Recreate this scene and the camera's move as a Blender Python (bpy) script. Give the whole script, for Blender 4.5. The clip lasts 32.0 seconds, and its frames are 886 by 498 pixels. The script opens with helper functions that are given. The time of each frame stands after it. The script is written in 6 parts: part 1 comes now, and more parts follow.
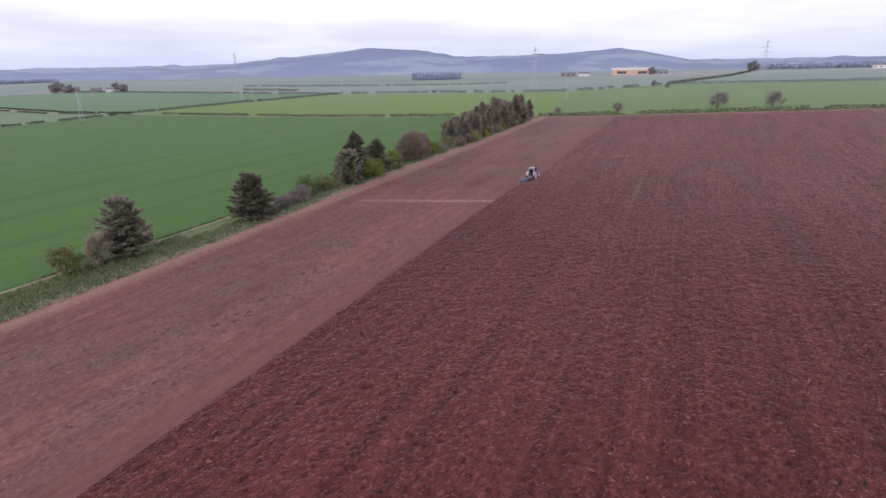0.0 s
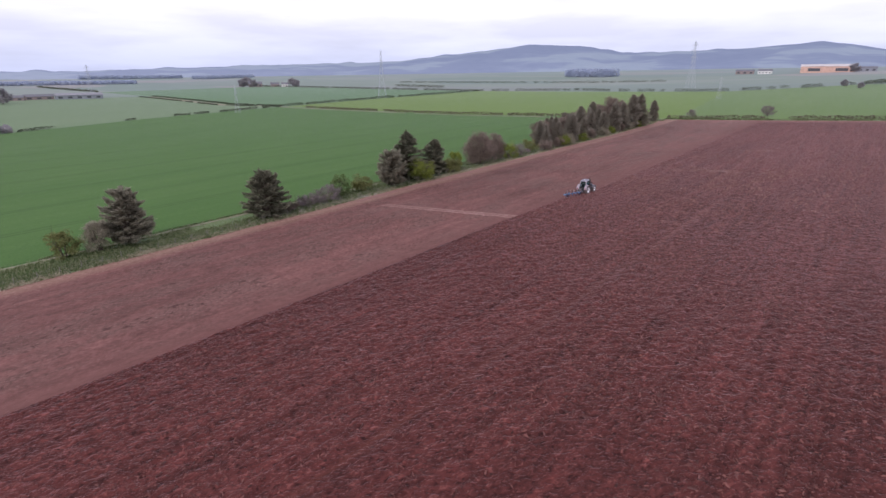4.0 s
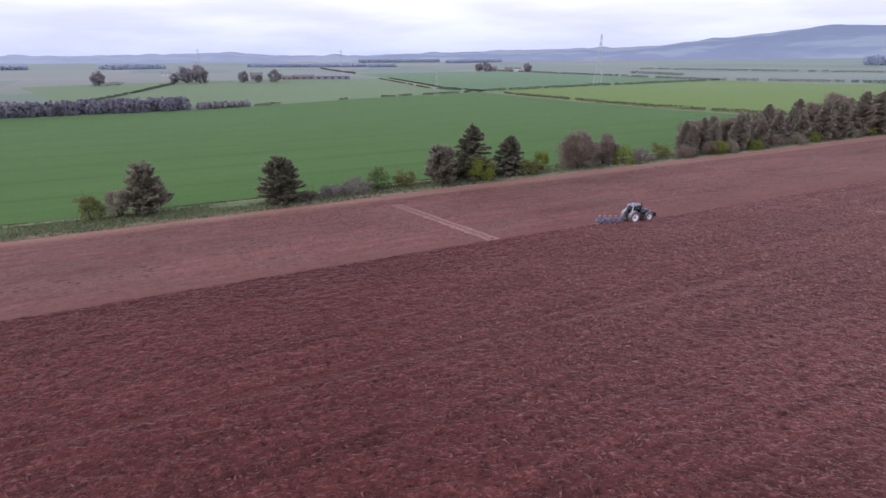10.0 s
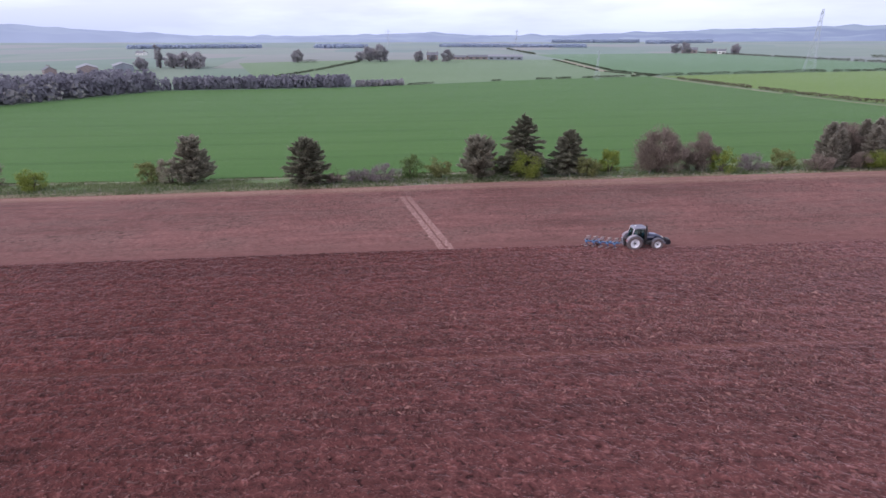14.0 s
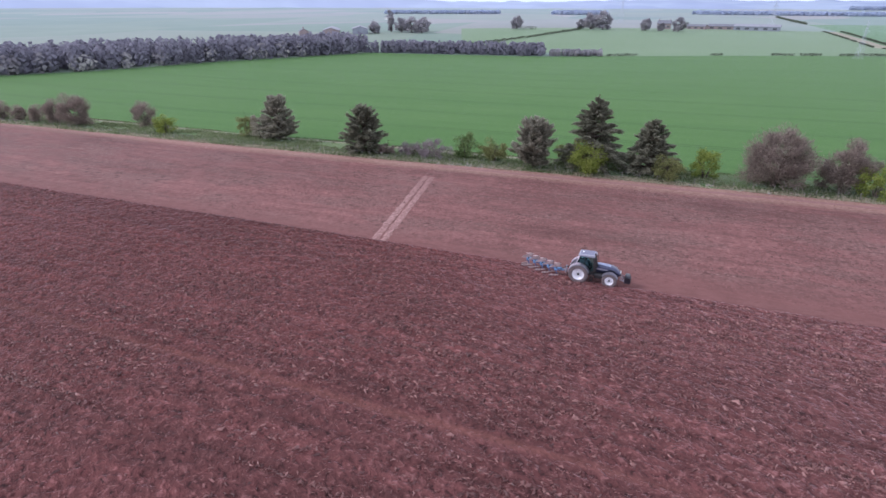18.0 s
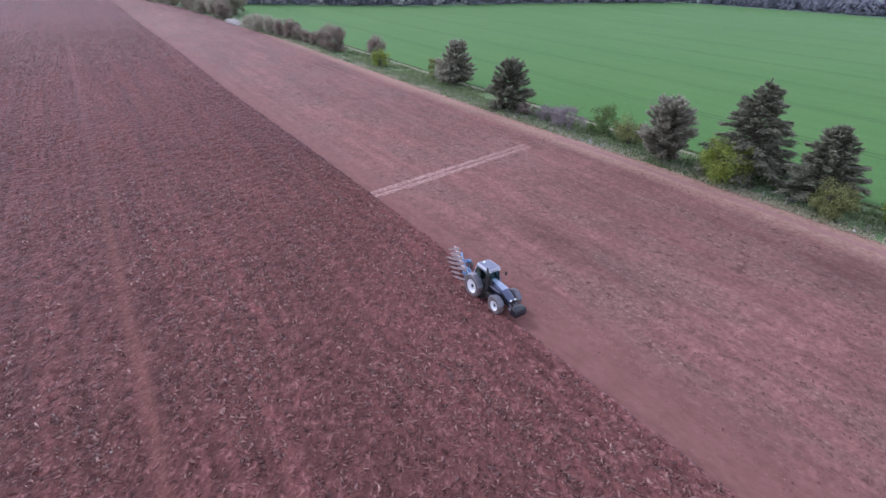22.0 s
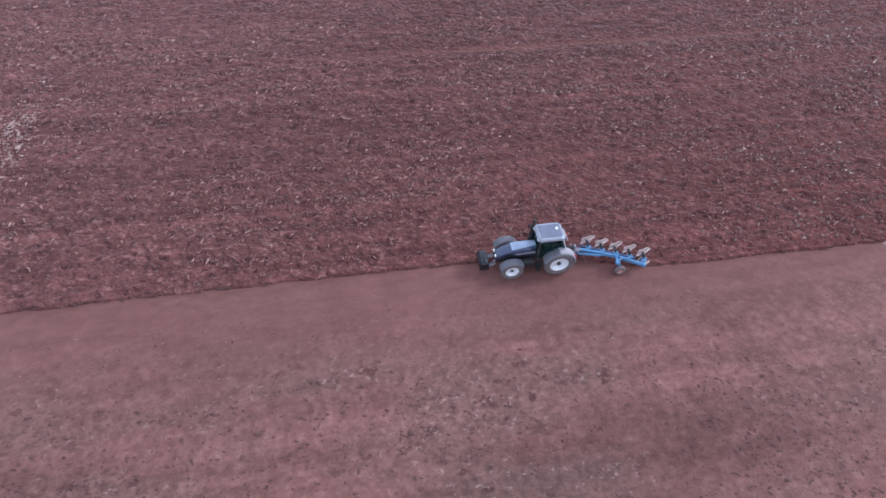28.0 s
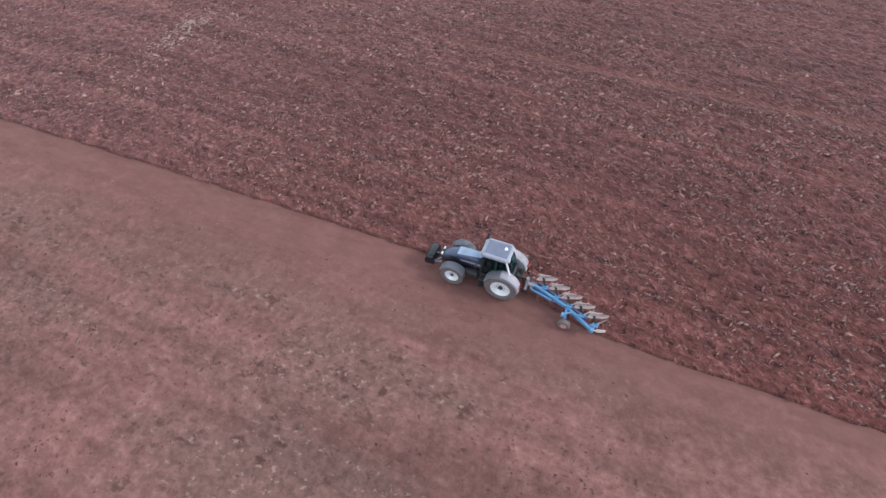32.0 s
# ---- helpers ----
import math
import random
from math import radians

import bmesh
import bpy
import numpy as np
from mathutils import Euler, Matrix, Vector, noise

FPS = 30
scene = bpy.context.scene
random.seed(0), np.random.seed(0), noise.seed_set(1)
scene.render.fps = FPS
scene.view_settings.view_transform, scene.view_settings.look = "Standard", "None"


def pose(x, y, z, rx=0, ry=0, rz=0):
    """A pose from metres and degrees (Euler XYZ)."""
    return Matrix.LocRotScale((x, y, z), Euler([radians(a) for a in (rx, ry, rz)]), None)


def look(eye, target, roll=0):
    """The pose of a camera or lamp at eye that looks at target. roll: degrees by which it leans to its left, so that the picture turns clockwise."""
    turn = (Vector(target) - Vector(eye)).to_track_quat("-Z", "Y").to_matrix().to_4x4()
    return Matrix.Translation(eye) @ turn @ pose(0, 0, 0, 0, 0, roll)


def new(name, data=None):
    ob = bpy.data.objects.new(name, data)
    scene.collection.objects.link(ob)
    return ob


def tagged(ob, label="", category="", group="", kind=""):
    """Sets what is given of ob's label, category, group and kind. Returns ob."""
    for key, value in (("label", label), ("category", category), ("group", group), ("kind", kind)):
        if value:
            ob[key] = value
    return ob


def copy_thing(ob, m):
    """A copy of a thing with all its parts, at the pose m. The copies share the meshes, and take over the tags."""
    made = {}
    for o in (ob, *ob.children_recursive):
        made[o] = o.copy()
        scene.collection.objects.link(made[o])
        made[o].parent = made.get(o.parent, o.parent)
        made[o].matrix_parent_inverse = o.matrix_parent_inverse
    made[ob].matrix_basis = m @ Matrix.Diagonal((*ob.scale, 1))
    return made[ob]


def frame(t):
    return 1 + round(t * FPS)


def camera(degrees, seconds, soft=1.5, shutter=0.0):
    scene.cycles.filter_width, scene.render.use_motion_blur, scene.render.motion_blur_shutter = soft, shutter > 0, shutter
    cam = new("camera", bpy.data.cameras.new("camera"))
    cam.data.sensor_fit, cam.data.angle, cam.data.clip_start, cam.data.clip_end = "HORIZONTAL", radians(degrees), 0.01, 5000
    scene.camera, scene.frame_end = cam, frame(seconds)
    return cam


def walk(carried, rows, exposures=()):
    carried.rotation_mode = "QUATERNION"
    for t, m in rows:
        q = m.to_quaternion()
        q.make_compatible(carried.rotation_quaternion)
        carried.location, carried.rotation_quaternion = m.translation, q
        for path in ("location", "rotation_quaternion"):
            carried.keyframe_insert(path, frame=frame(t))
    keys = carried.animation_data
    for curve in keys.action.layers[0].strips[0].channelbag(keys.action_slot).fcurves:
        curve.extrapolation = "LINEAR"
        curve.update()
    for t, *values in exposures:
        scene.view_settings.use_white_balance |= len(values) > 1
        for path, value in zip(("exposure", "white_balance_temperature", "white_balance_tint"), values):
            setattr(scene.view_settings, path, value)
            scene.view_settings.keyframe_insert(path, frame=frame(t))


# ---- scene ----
cam = camera(80.0, 32.0, soft=1.5, shutter=0.3)
PATH = [
    (0.0, 0.00, 0.00, 0.00, 71.72, 0.39, 23.88),
    (0.5, 2.64, 2.69, -0.05, 71.71, 0.39, 26.27),
    (1.0, 5.19, 5.57, -0.09, 71.77, 0.39, 29.07),
    (1.5, 7.73, 8.46, -0.14, 71.77, 0.40, 31.07),
    (2.0, 9.99, 11.45, -0.19, 71.79, 0.31, 32.66),
    (2.5, 12.03, 14.34, -0.04, 71.68, 0.22, 35.06),
    (3.0, 14.00, 17.44, -0.11, 71.67, 0.24, 37.16),
    (3.5, 15.86, 20.73, 0.05, 71.60, 0.25, 38.76),
    (5.5, 22.85, 34.42, -0.01, 71.20, 0.17, 47.25),
    (6.0, 24.33, 38.03, -0.08, 71.11, 0.11, 49.25),
    (6.5, 25.81, 41.63, 0.06, 71.02, 0.05, 51.15),
    (7.0, 27.00, 45.34, -0.03, 71.01, 0.00, 53.64),
    (7.5, 28.10, 49.25, -0.11, 70.92, 0.05, 55.74),
    (8.0, 29.08, 52.86, 0.01, 70.75, -0.01, 57.54),
    (8.5, 29.97, 56.67, 0.13, 70.65, 0.05, 59.74),
    (9.0, 30.78, 60.69, 0.04, 70.56, 0.02, 62.14),
    (9.5, 31.48, 64.90, 0.16, 70.35, -0.00, 64.84),
    (10.0, 31.99, 69.02, 0.27, 70.09, -0.05, 66.54),
    (10.5, 32.31, 73.05, 0.15, 69.91, -0.08, 68.64),
    (11.0, 32.63, 77.57, 0.26, 69.81, -0.09, 71.44),
    (11.5, 32.64, 81.70, 0.36, 69.53, -0.10, 73.84),
    (12.0, 32.66, 85.84, 0.23, 69.16, -0.02, 76.04),
    (12.5, 32.39, 90.08, 0.31, 68.97, -0.01, 78.94),
    (13.0, 32.02, 94.51, 0.39, 68.80, -0.01, 81.34),
    (13.5, 31.45, 98.86, 0.46, 68.42, -0.00, 84.04),
    (14.0, 30.77, 102.91, 0.52, 68.16, -0.09, 86.75),
    (14.5, 29.71, 107.27, 0.56, 67.79, -0.06, 89.65),
    (16.5, 23.32, 124.68, 0.22, 66.38, -0.01, 101.86),
    (17.0, 21.37, 128.87, 0.23, 65.94, -0.03, 105.46),
    (17.5, 19.30, 132.76, 0.44, 65.42, -0.09, 108.47),
    (18.0, 16.96, 136.77, 0.43, 65.00, -0.13, 111.67),
    (18.5, 14.50, 140.48, 0.40, 64.39, -0.14, 115.68),
    (19.0, 11.54, 144.20, 0.57, 63.79, -0.17, 119.08),
    (19.5, 8.69, 147.72, 0.52, 63.20, -0.21, 122.39),
    (20.0, 5.52, 150.86, 0.67, 62.63, -0.21, 126.39),
    (20.5, 2.07, 154.10, 0.59, 62.09, -0.14, 132.00),
    (21.0, -1.70, 156.96, 0.71, 61.36, -0.13, 136.50),
    (21.5, -5.85, 159.63, 0.58, 60.56, -0.00, 141.60),
    (22.0, -10.12, 162.01, 0.67, 59.88, 0.02, 146.80),
    (22.5, -14.61, 163.81, 0.73, 59.04, 0.08, 153.00),
    (23.0, -19.78, 165.52, 0.76, 58.19, 0.26, 160.70),
    (23.5, -24.57, 166.45, 0.57, 57.21, 0.37, 166.89),
    (24.0, -29.48, 167.07, 0.59, 56.16, 0.45, 173.19),
    (24.5, -34.30, 167.01, 0.38, 55.42, 0.55, 181.49),
    (25.0, -39.05, 165.96, 0.37, 54.34, 0.71, 190.78),
    (25.5, -43.32, 163.80, 0.16, 53.36, 0.69, 199.48),
    (26.5, -49.70, 155.40, 0.55, 47.80, 0.30, 219.50),
    (27.5, -54.88, 144.60, 0.92, 42.31, -0.04, 241.06),
    (28.0, -55.30, 142.69, 1.40, 41.33, 0.12, 261.12),
    (29.0, -56.05, 136.39, 0.65, 42.32, -0.47, 260.64),
    (30.0, -56.97, 131.52, -1.16, 45.90, 0.35, 273.72),
    (31.0, -56.01, 129.44, -1.06, 45.48, 0.03, 286.40),
    (32.0, -54.35, 127.76, -0.36, 42.91, -0.06, 292.17),
]
EXPOSURES = [(0, -0.06, 6180, 20), (3, -0.06, 6180, 20), (6, -0.04, 6080, 21), (9, -0.01, 6000, 21), (13, 0.10, 5920, 20), (17, 0.39, 5750, 18), (19, 0.53, 5560, 17), (22, 0.59, 5330, 14), (25.5, 0.55, 5250, 13), (28, 0.52, 5260, 4), (30, 0.57, 5420, 0), (32, 0.59, 5660, -4)]
walk(cam, [(t, pose(*p)) for t, *p in PATH], EXPOSURES)

# ---- world, sun, exposure ----
world = bpy.data.worlds.new("overcast_sky")
scene.world = world
world.use_nodes = True
wt = world.node_tree
wt.nodes.clear()
w_out = wt.nodes.new("ShaderNodeOutputWorld")
w_bg = wt.nodes.new("ShaderNodeBackground")
w_sky = wt.nodes.new("ShaderNodeTexSky")
w_sky.sky_type = "NISHITA"
w_sky.sun_disc = False
w_sky.sun_elevation, w_sky.sun_rotation = radians(35), radians(167)
w_sky.air_density, w_sky.dust_density = 1.0, 2.0
w_co = wt.nodes.new("ShaderNodeTexCoord")
w_sep = wt.nodes.new("ShaderNodeSeparateXYZ")
wt.links.new(w_co.outputs["Generated"], w_sep.inputs[0])
w_ramp = wt.nodes.new("ShaderNodeValToRGB")
wt.links.new(w_sep.outputs["Z"], w_ramp.inputs[0])
cr = w_ramp.color_ramp
cr.elements[0].position, cr.elements[0].color = 0.0, (0.72, 0.79, 1.0, 1)
cr.elements[1].position, cr.elements[1].color = 1.0, (0.62, 0.63, 0.67, 1)
for p, c in ((0.03, (0.84, 0.90, 1.08, 1)), (0.075, (1.04, 1.07, 1.19, 1)), (0.13, (1.34, 1.34, 1.39, 1)), (0.35, (1.15, 1.15, 1.18, 1))):
    e = cr.elements.new(p)
    e.color = c
w_map = wt.nodes.new("ShaderNodeMapping")
w_map.inputs["Scale"].default_value = (2.2, 2.2, 14.0)
wt.links.new(w_co.outputs["Generated"], w_map.inputs[0])
w_noise = wt.nodes.new("ShaderNodeTexNoise")
w_noise.inputs["Scale"].default_value, w_noise.inputs["Detail"].default_value = 1.6, 5.0
wt.links.new(w_map.outputs[0], w_noise.inputs[0])
w_cl = wt.nodes.new("ShaderNodeMapRange")
w_cl.inputs[1].default_value, w_cl.inputs[2].default_value = 0.38, 0.62
w_cl.inputs[3].default_value, w_cl.inputs[4].default_value = 0.88, 1.08
wt.links.new(w_noise.outputs[0], w_cl.inputs[0])
w_mul = wt.nodes.new("ShaderNodeVectorMath")
w_mul.operation = "SCALE"
wt.links.new(w_ramp.outputs[0], w_mul.inputs[0])
wt.links.new(w_cl.outputs[0], w_mul.inputs["Scale"])
w_s2 = wt.nodes.new("ShaderNodeVectorMath")
w_s2.operation = "SCALE"
w_s2.inputs["Scale"].default_value = 0.06
wt.links.new(w_sky.outputs[0], w_s2.inputs[0])
w_mix = wt.nodes.new("ShaderNodeMix")
w_mix.data_type = "RGBA"
w_mix.inputs["Factor"].default_value = 0.90
wt.links.new(w_s2.outputs[0], w_mix.inputs["A"])
wt.links.new(w_mul.outputs[0], w_mix.inputs["B"])
wt.links.new(w_mix.outputs["Result"], w_bg.inputs[0])
w_bg.inputs[1].default_value = 1.0
wt.links.new(w_bg.outputs[0], w_out.inputs[0])

sun_data = bpy.data.lights.new("sun", "SUN")
sun_data.energy, sun_data.angle, sun_data.color = 1.5, radians(12), (1.0, 0.93, 0.86)
sun = new("sun", sun_data)
sun.matrix_world = look((40, -170, 125), (0, 0, 0))


# ---- materials ----
def nodes_of(name):
    m = bpy.data.materials.new(name)
    m.use_nodes = True
    nt = m.node_tree
    return m, nt, nt.nodes["Principled BSDF"]


def nnode(nt, kind, links=(), **props):
    n = nt.nodes.new(kind)
    for k, v in props.items():
        n.inputs[k].default_value = v
    for src, dst in links:
        nt.links.new(src, n.inputs[dst])
    return n


def ramp(nt, fac, stops):
    r = nt.nodes.new("ShaderNodeValToRGB")
    nt.links.new(fac, r.inputs[0])
    els = r.color_ramp.elements
    els[0].position, els[0].color = stops[0][0], (*stops[0][1], 1)
    els[1].position, els[1].color = stops[-1][0], (*stops[-1][1], 1)
    for p, c in stops[1:-1]:
        els.new(p).color = (*c, 1)
    return r.outputs[0]


def mixc(nt, fac, a, b, mode="MIX"):
    m = nt.nodes.new("ShaderNodeMix")
    m.data_type, m.blend_type = "RGBA", mode
    for key, v in (("Factor", fac), ("A", a), ("B", b)):
        if isinstance(v, (int, float)):
            m.inputs[key].default_value = v
        elif isinstance(v, tuple):
            m.inputs[key].default_value = (*v, 1)
        else:
            nt.links.new(v, m.inputs[key])
    return m.outputs["Result"]


def maths(nt, op, a, b=None, c=None):
    n = nt.nodes.new("ShaderNodeMath")
    n.operation = op
    for i, v in enumerate((a, b, c)):
        if v is None:
            continue
        if isinstance(v, (int, float)):
            n.inputs[i].default_value = v
        else:
            nt.links.new(v, n.inputs[i])
    return n.outputs[0]


def noise_of(nt, scale, detail=4.0, stretch=(1, 1, 1), rough=0.55, coord="pos", turn=0.0, warp=0.0):
    g = nt.nodes.new("ShaderNodeNewGeometry").outputs["Position"] if coord == "pos" else nt.nodes.new("ShaderNodeTexCoord").outputs["Object"]
    if turn:
        g = nnode(nt, "ShaderNodeMapping", [(g, 0)], Rotation=(0, 0, turn)).outputs[0]
    mp = nnode(nt, "ShaderNodeMapping", [(g, 0)], Scale=stretch)
    return nnode(nt, "ShaderNodeTexNoise", [(mp.outputs[0], 0)], Scale=scale, Detail=detail, Roughness=rough, Distortion=warp).outputs[0]


def bump(nt, bs, height, strength, dist):
    b = nnode(nt, "ShaderNodeBump", [(height, "Height")], Strength=strength, Distance=dist)
    nt.links.new(b.outputs[0], bs.inputs["Normal"])


def paint(name, col, rough=0.5, metal=0.0, dirt=None, dirt_amount=0.35, scale=3.0, coat=0.0):
    """A surface of one colour with uneven tone, fine grain and dirt."""
    m, nt, bs = nodes_of(name)
    n1 = noise_of(nt, scale, 5, coord="obj")
    n2 = noise_of(nt, scale * 9, 3, coord="obj")
    tone = ramp(nt, n1, [(0.3, tuple(c * 0.82 for c in col)), (0.7, tuple(min(1, c * 1.12) for c in col))])
    if dirt:
        f = maths(nt, "MULTIPLY", ramp(nt, n2, [(0.45, (0, 0, 0)), (0.75, (1, 1, 1))]), dirt_amount)
        tone = mixc(nt, f, tone, dirt)
    nt.links.new(tone, bs.inputs["Base Color"])
    bs.inputs["Roughness"].default_value, bs.inputs["Metallic"].default_value = rough, metal
    bs.inputs["Coat Weight"].default_value = coat
    bump(nt, bs, n2, 0.15, 0.01)
    return m


def leafy(name, a, b, c, rough=0.75, own=0.6, scale=0.9):
    """Foliage: every leaf or spray takes its own tone between three colours."""
    m, nt, bs = nodes_of(name)
    rnd = nt.nodes.new("ShaderNodeNewGeometry").outputs["Random Per Island"]
    n = nnode(nt, "ShaderNodeMapRange", [(noise_of(nt, scale, 3), 0)], **{"From Min": 0.3, "From Max": 0.7}).outputs[0] if own < 0.6 else noise_of(nt, scale, 3)
    f = maths(nt, "ADD", maths(nt, "MULTIPLY", rnd, own), maths(nt, "MULTIPLY", n, 1 - own))
    nt.links.new(ramp(nt, f, [(0.15, a), (0.5, b), (0.85, c)]), bs.inputs["Base Color"])
    bs.inputs["Roughness"].default_value = rough
    bs.inputs["Specular IOR Level"].default_value = 0.2
    tl = nt.nodes.new("ShaderNodeBsdfTranslucent")
    nt.links.new(bs.inputs["Base Color"].links[0].from_socket, tl.inputs[0])
    mx = nt.nodes.new("ShaderNodeMixShader")
    mx.inputs[0].default_value = 0.48
    nt.links.new(bs.outputs[0], mx.inputs[1])
    nt.links.new(tl.outputs[0], mx.inputs[2])
    nt.links.new(mx.outputs[0], nt.nodes["Material Output"].inputs[0])
    return m


def field_tone(nt, col):
    """The soil pales along the field and away from the furrow, from a darker, redder near end, in uneven patches."""
    sp = nt.nodes.new("ShaderNodeSeparateXYZ")
    nt.links.new(nt.nodes.new("ShaderNodeNewGeometry").outputs["Position"], sp.inputs[0])
    field_pos = maths(nt, "SUBTRACT", maths(nt, "ADD", sp.outputs[1], maths(nt, "MULTIPLY", noise_of(nt, 0.02, 3), 70.0)), 44.0)
    field_pos = maths(nt, "ADD", field_pos, maths(nt, "MULTIPLY", sp.outputs[0], 0.4))
    # dry is only the share of the paler colour
    dry = nnode(nt, "ShaderNodeMapRange", [(field_pos, 0)], **{"From Min": 64.0, "From Max": 138.0, "To Min": 0.0, "To Max": 1.0}).outputs[0]
    return mixc(nt, 1.0, col, mixc(nt, dry, (0.755, 0.540, 0.508), (1.11, 1.13, 1.12)), "MULTIPLY")


def toned(nt, col, fac, lo, hi, a, b):
    """The colour made lighter or darker as fac goes from lo to hi."""
    k = nnode(nt, "ShaderNodeMapRange", [(fac, 0)], **{"From Min": lo, "From Max": hi, "To Min": a, "To Max": b}).outputs[0]
    sc = nt.nodes.new("ShaderNodeVectorMath")
    sc.operation = "SCALE"
    nt.links.new(col, sc.inputs[0])
    nt.links.new(k, sc.inputs["Scale"])
    return sc.outputs[0]


def soil_ploughed():
    """Turned soil: smooth clumps with dark gaps between, lying aslant, in rows along the furrows."""
    m, nt, bs = nodes_of("ploughed_soil")
    fine = noise_of(nt, 2.3, 3, (1.25, 0.85, 1), 0.60, turn=0.5, warp=0.7)
    grain = noise_of(nt, 9.0, 4, (1.2, 0.7, 1), 0.65, turn=0.5)
    slab = noise_of(nt, 0.95, 3, (1.3, 0.8, 1), 0.6, turn=0.45)
    mid = noise_of(nt, 0.5, 4, (1.6, 0.25, 1))
    big = noise_of(nt, 0.028, 4, (1.0, 0.35, 1))
    rows = noise_of(nt, 1.0, 2, (1.7, 0.02, 1))
    passes = noise_of(nt, 1.0, 2, (0.42, 0.006, 1))
    # dark and pale ends stand in for shaded gaps and lit clods
    col = ramp(nt, fine, [(0.31, (0.042, 0.014, 0.014)), (0.42, (0.114, 0.041, 0.040)), (0.57, (0.146, 0.056, 0.053)), (0.67, (0.240, 0.108, 0.104))])
    col = toned(nt, col, grain, 0.35, 0.65, 0.88, 1.12)
    col = toned(nt, col, slab, 0.36, 0.64, 0.80, 1.14)
    col = toned(nt, col, rows, 0.35, 0.65, 1.08, 0.84)
    col = toned(nt, col, passes, 0.40, 0.60, 1.08, 0.82)
    col = toned(nt, col, mid, 0.35, 0.70, 0.94, 1.10)
    col = toned(nt, col, big, 0.35, 0.70, 0.90, 1.14)
    sp = nt.nodes.new("ShaderNodeSeparateXYZ")
    nt.links.new(nt.nodes.new("ShaderNodeNewGeometry").outputs["Position"], sp.inputs[0])
    off = maths(nt, "ABSOLUTE", maths(nt, "ADD", maths(nt, "ADD", sp.outputs[0], 7.6), maths(nt, "MULTIPLY", maths(nt, "SUBTRACT", mid, 0.5), 0.9)))
    seam = nnode(nt, "ShaderNodeMapRange", [(off, 0)], **{"From Min": 0.12, "From Max": 0.6, "To Min": 0.40, "To Max": 0.0}).outputs[0]
    ends = nnode(nt, "ShaderNodeMapRange", [(sp.outputs[1], 0)], **{"From Min": 132.0, "From Max": 150.0, "To Min": 1.0, "To Max": 0.0}).outputs[0]
    seam = maths(nt, "MULTIPLY", seam, ends)
    col = mixc(nt, seam, col, (0.185, 0.078, 0.062))
    col = field_tone(nt, col)
    nt.links.new(col, bs.inputs["Base Color"])
    bs.inputs["Roughness"].default_value = 0.9
    bs.inputs["Specular IOR Level"].default_value = 0.25
    # sheen pales the soil at grazing angles in place of air haze
    bs.inputs["Sheen Weight"].default_value = 0.38
    bs.inputs["Sheen Roughness"].default_value = 0.12
    bs.inputs["Sheen Tint"].default_value = (0.92, 0.66, 0.72, 1)
    bump(nt, bs, maths(nt, "ADD", fine, slab), 1.0, 0.25)
    return m


def soil_clods(name, stops, rough=0.72, gloss=0.4):
    m, nt, bs = nodes_of(name)
    rnd = nt.nodes.new("ShaderNodeNewGeometry").outputs["Random Per Island"]
    n = noise_of(nt, 9.0, 3)
    f = maths(nt, "ADD", maths(nt, "MULTIPLY", rnd, 0.8), maths(nt, "MULTIPLY", n, 0.2))
    nt.links.new(field_tone(nt, ramp(nt, f, stops)), bs.inputs["Base Color"])
    bs.inputs["Roughness"].default_value = rough
    bs.inputs["Specular IOR Level"].default_value = gloss
    return m


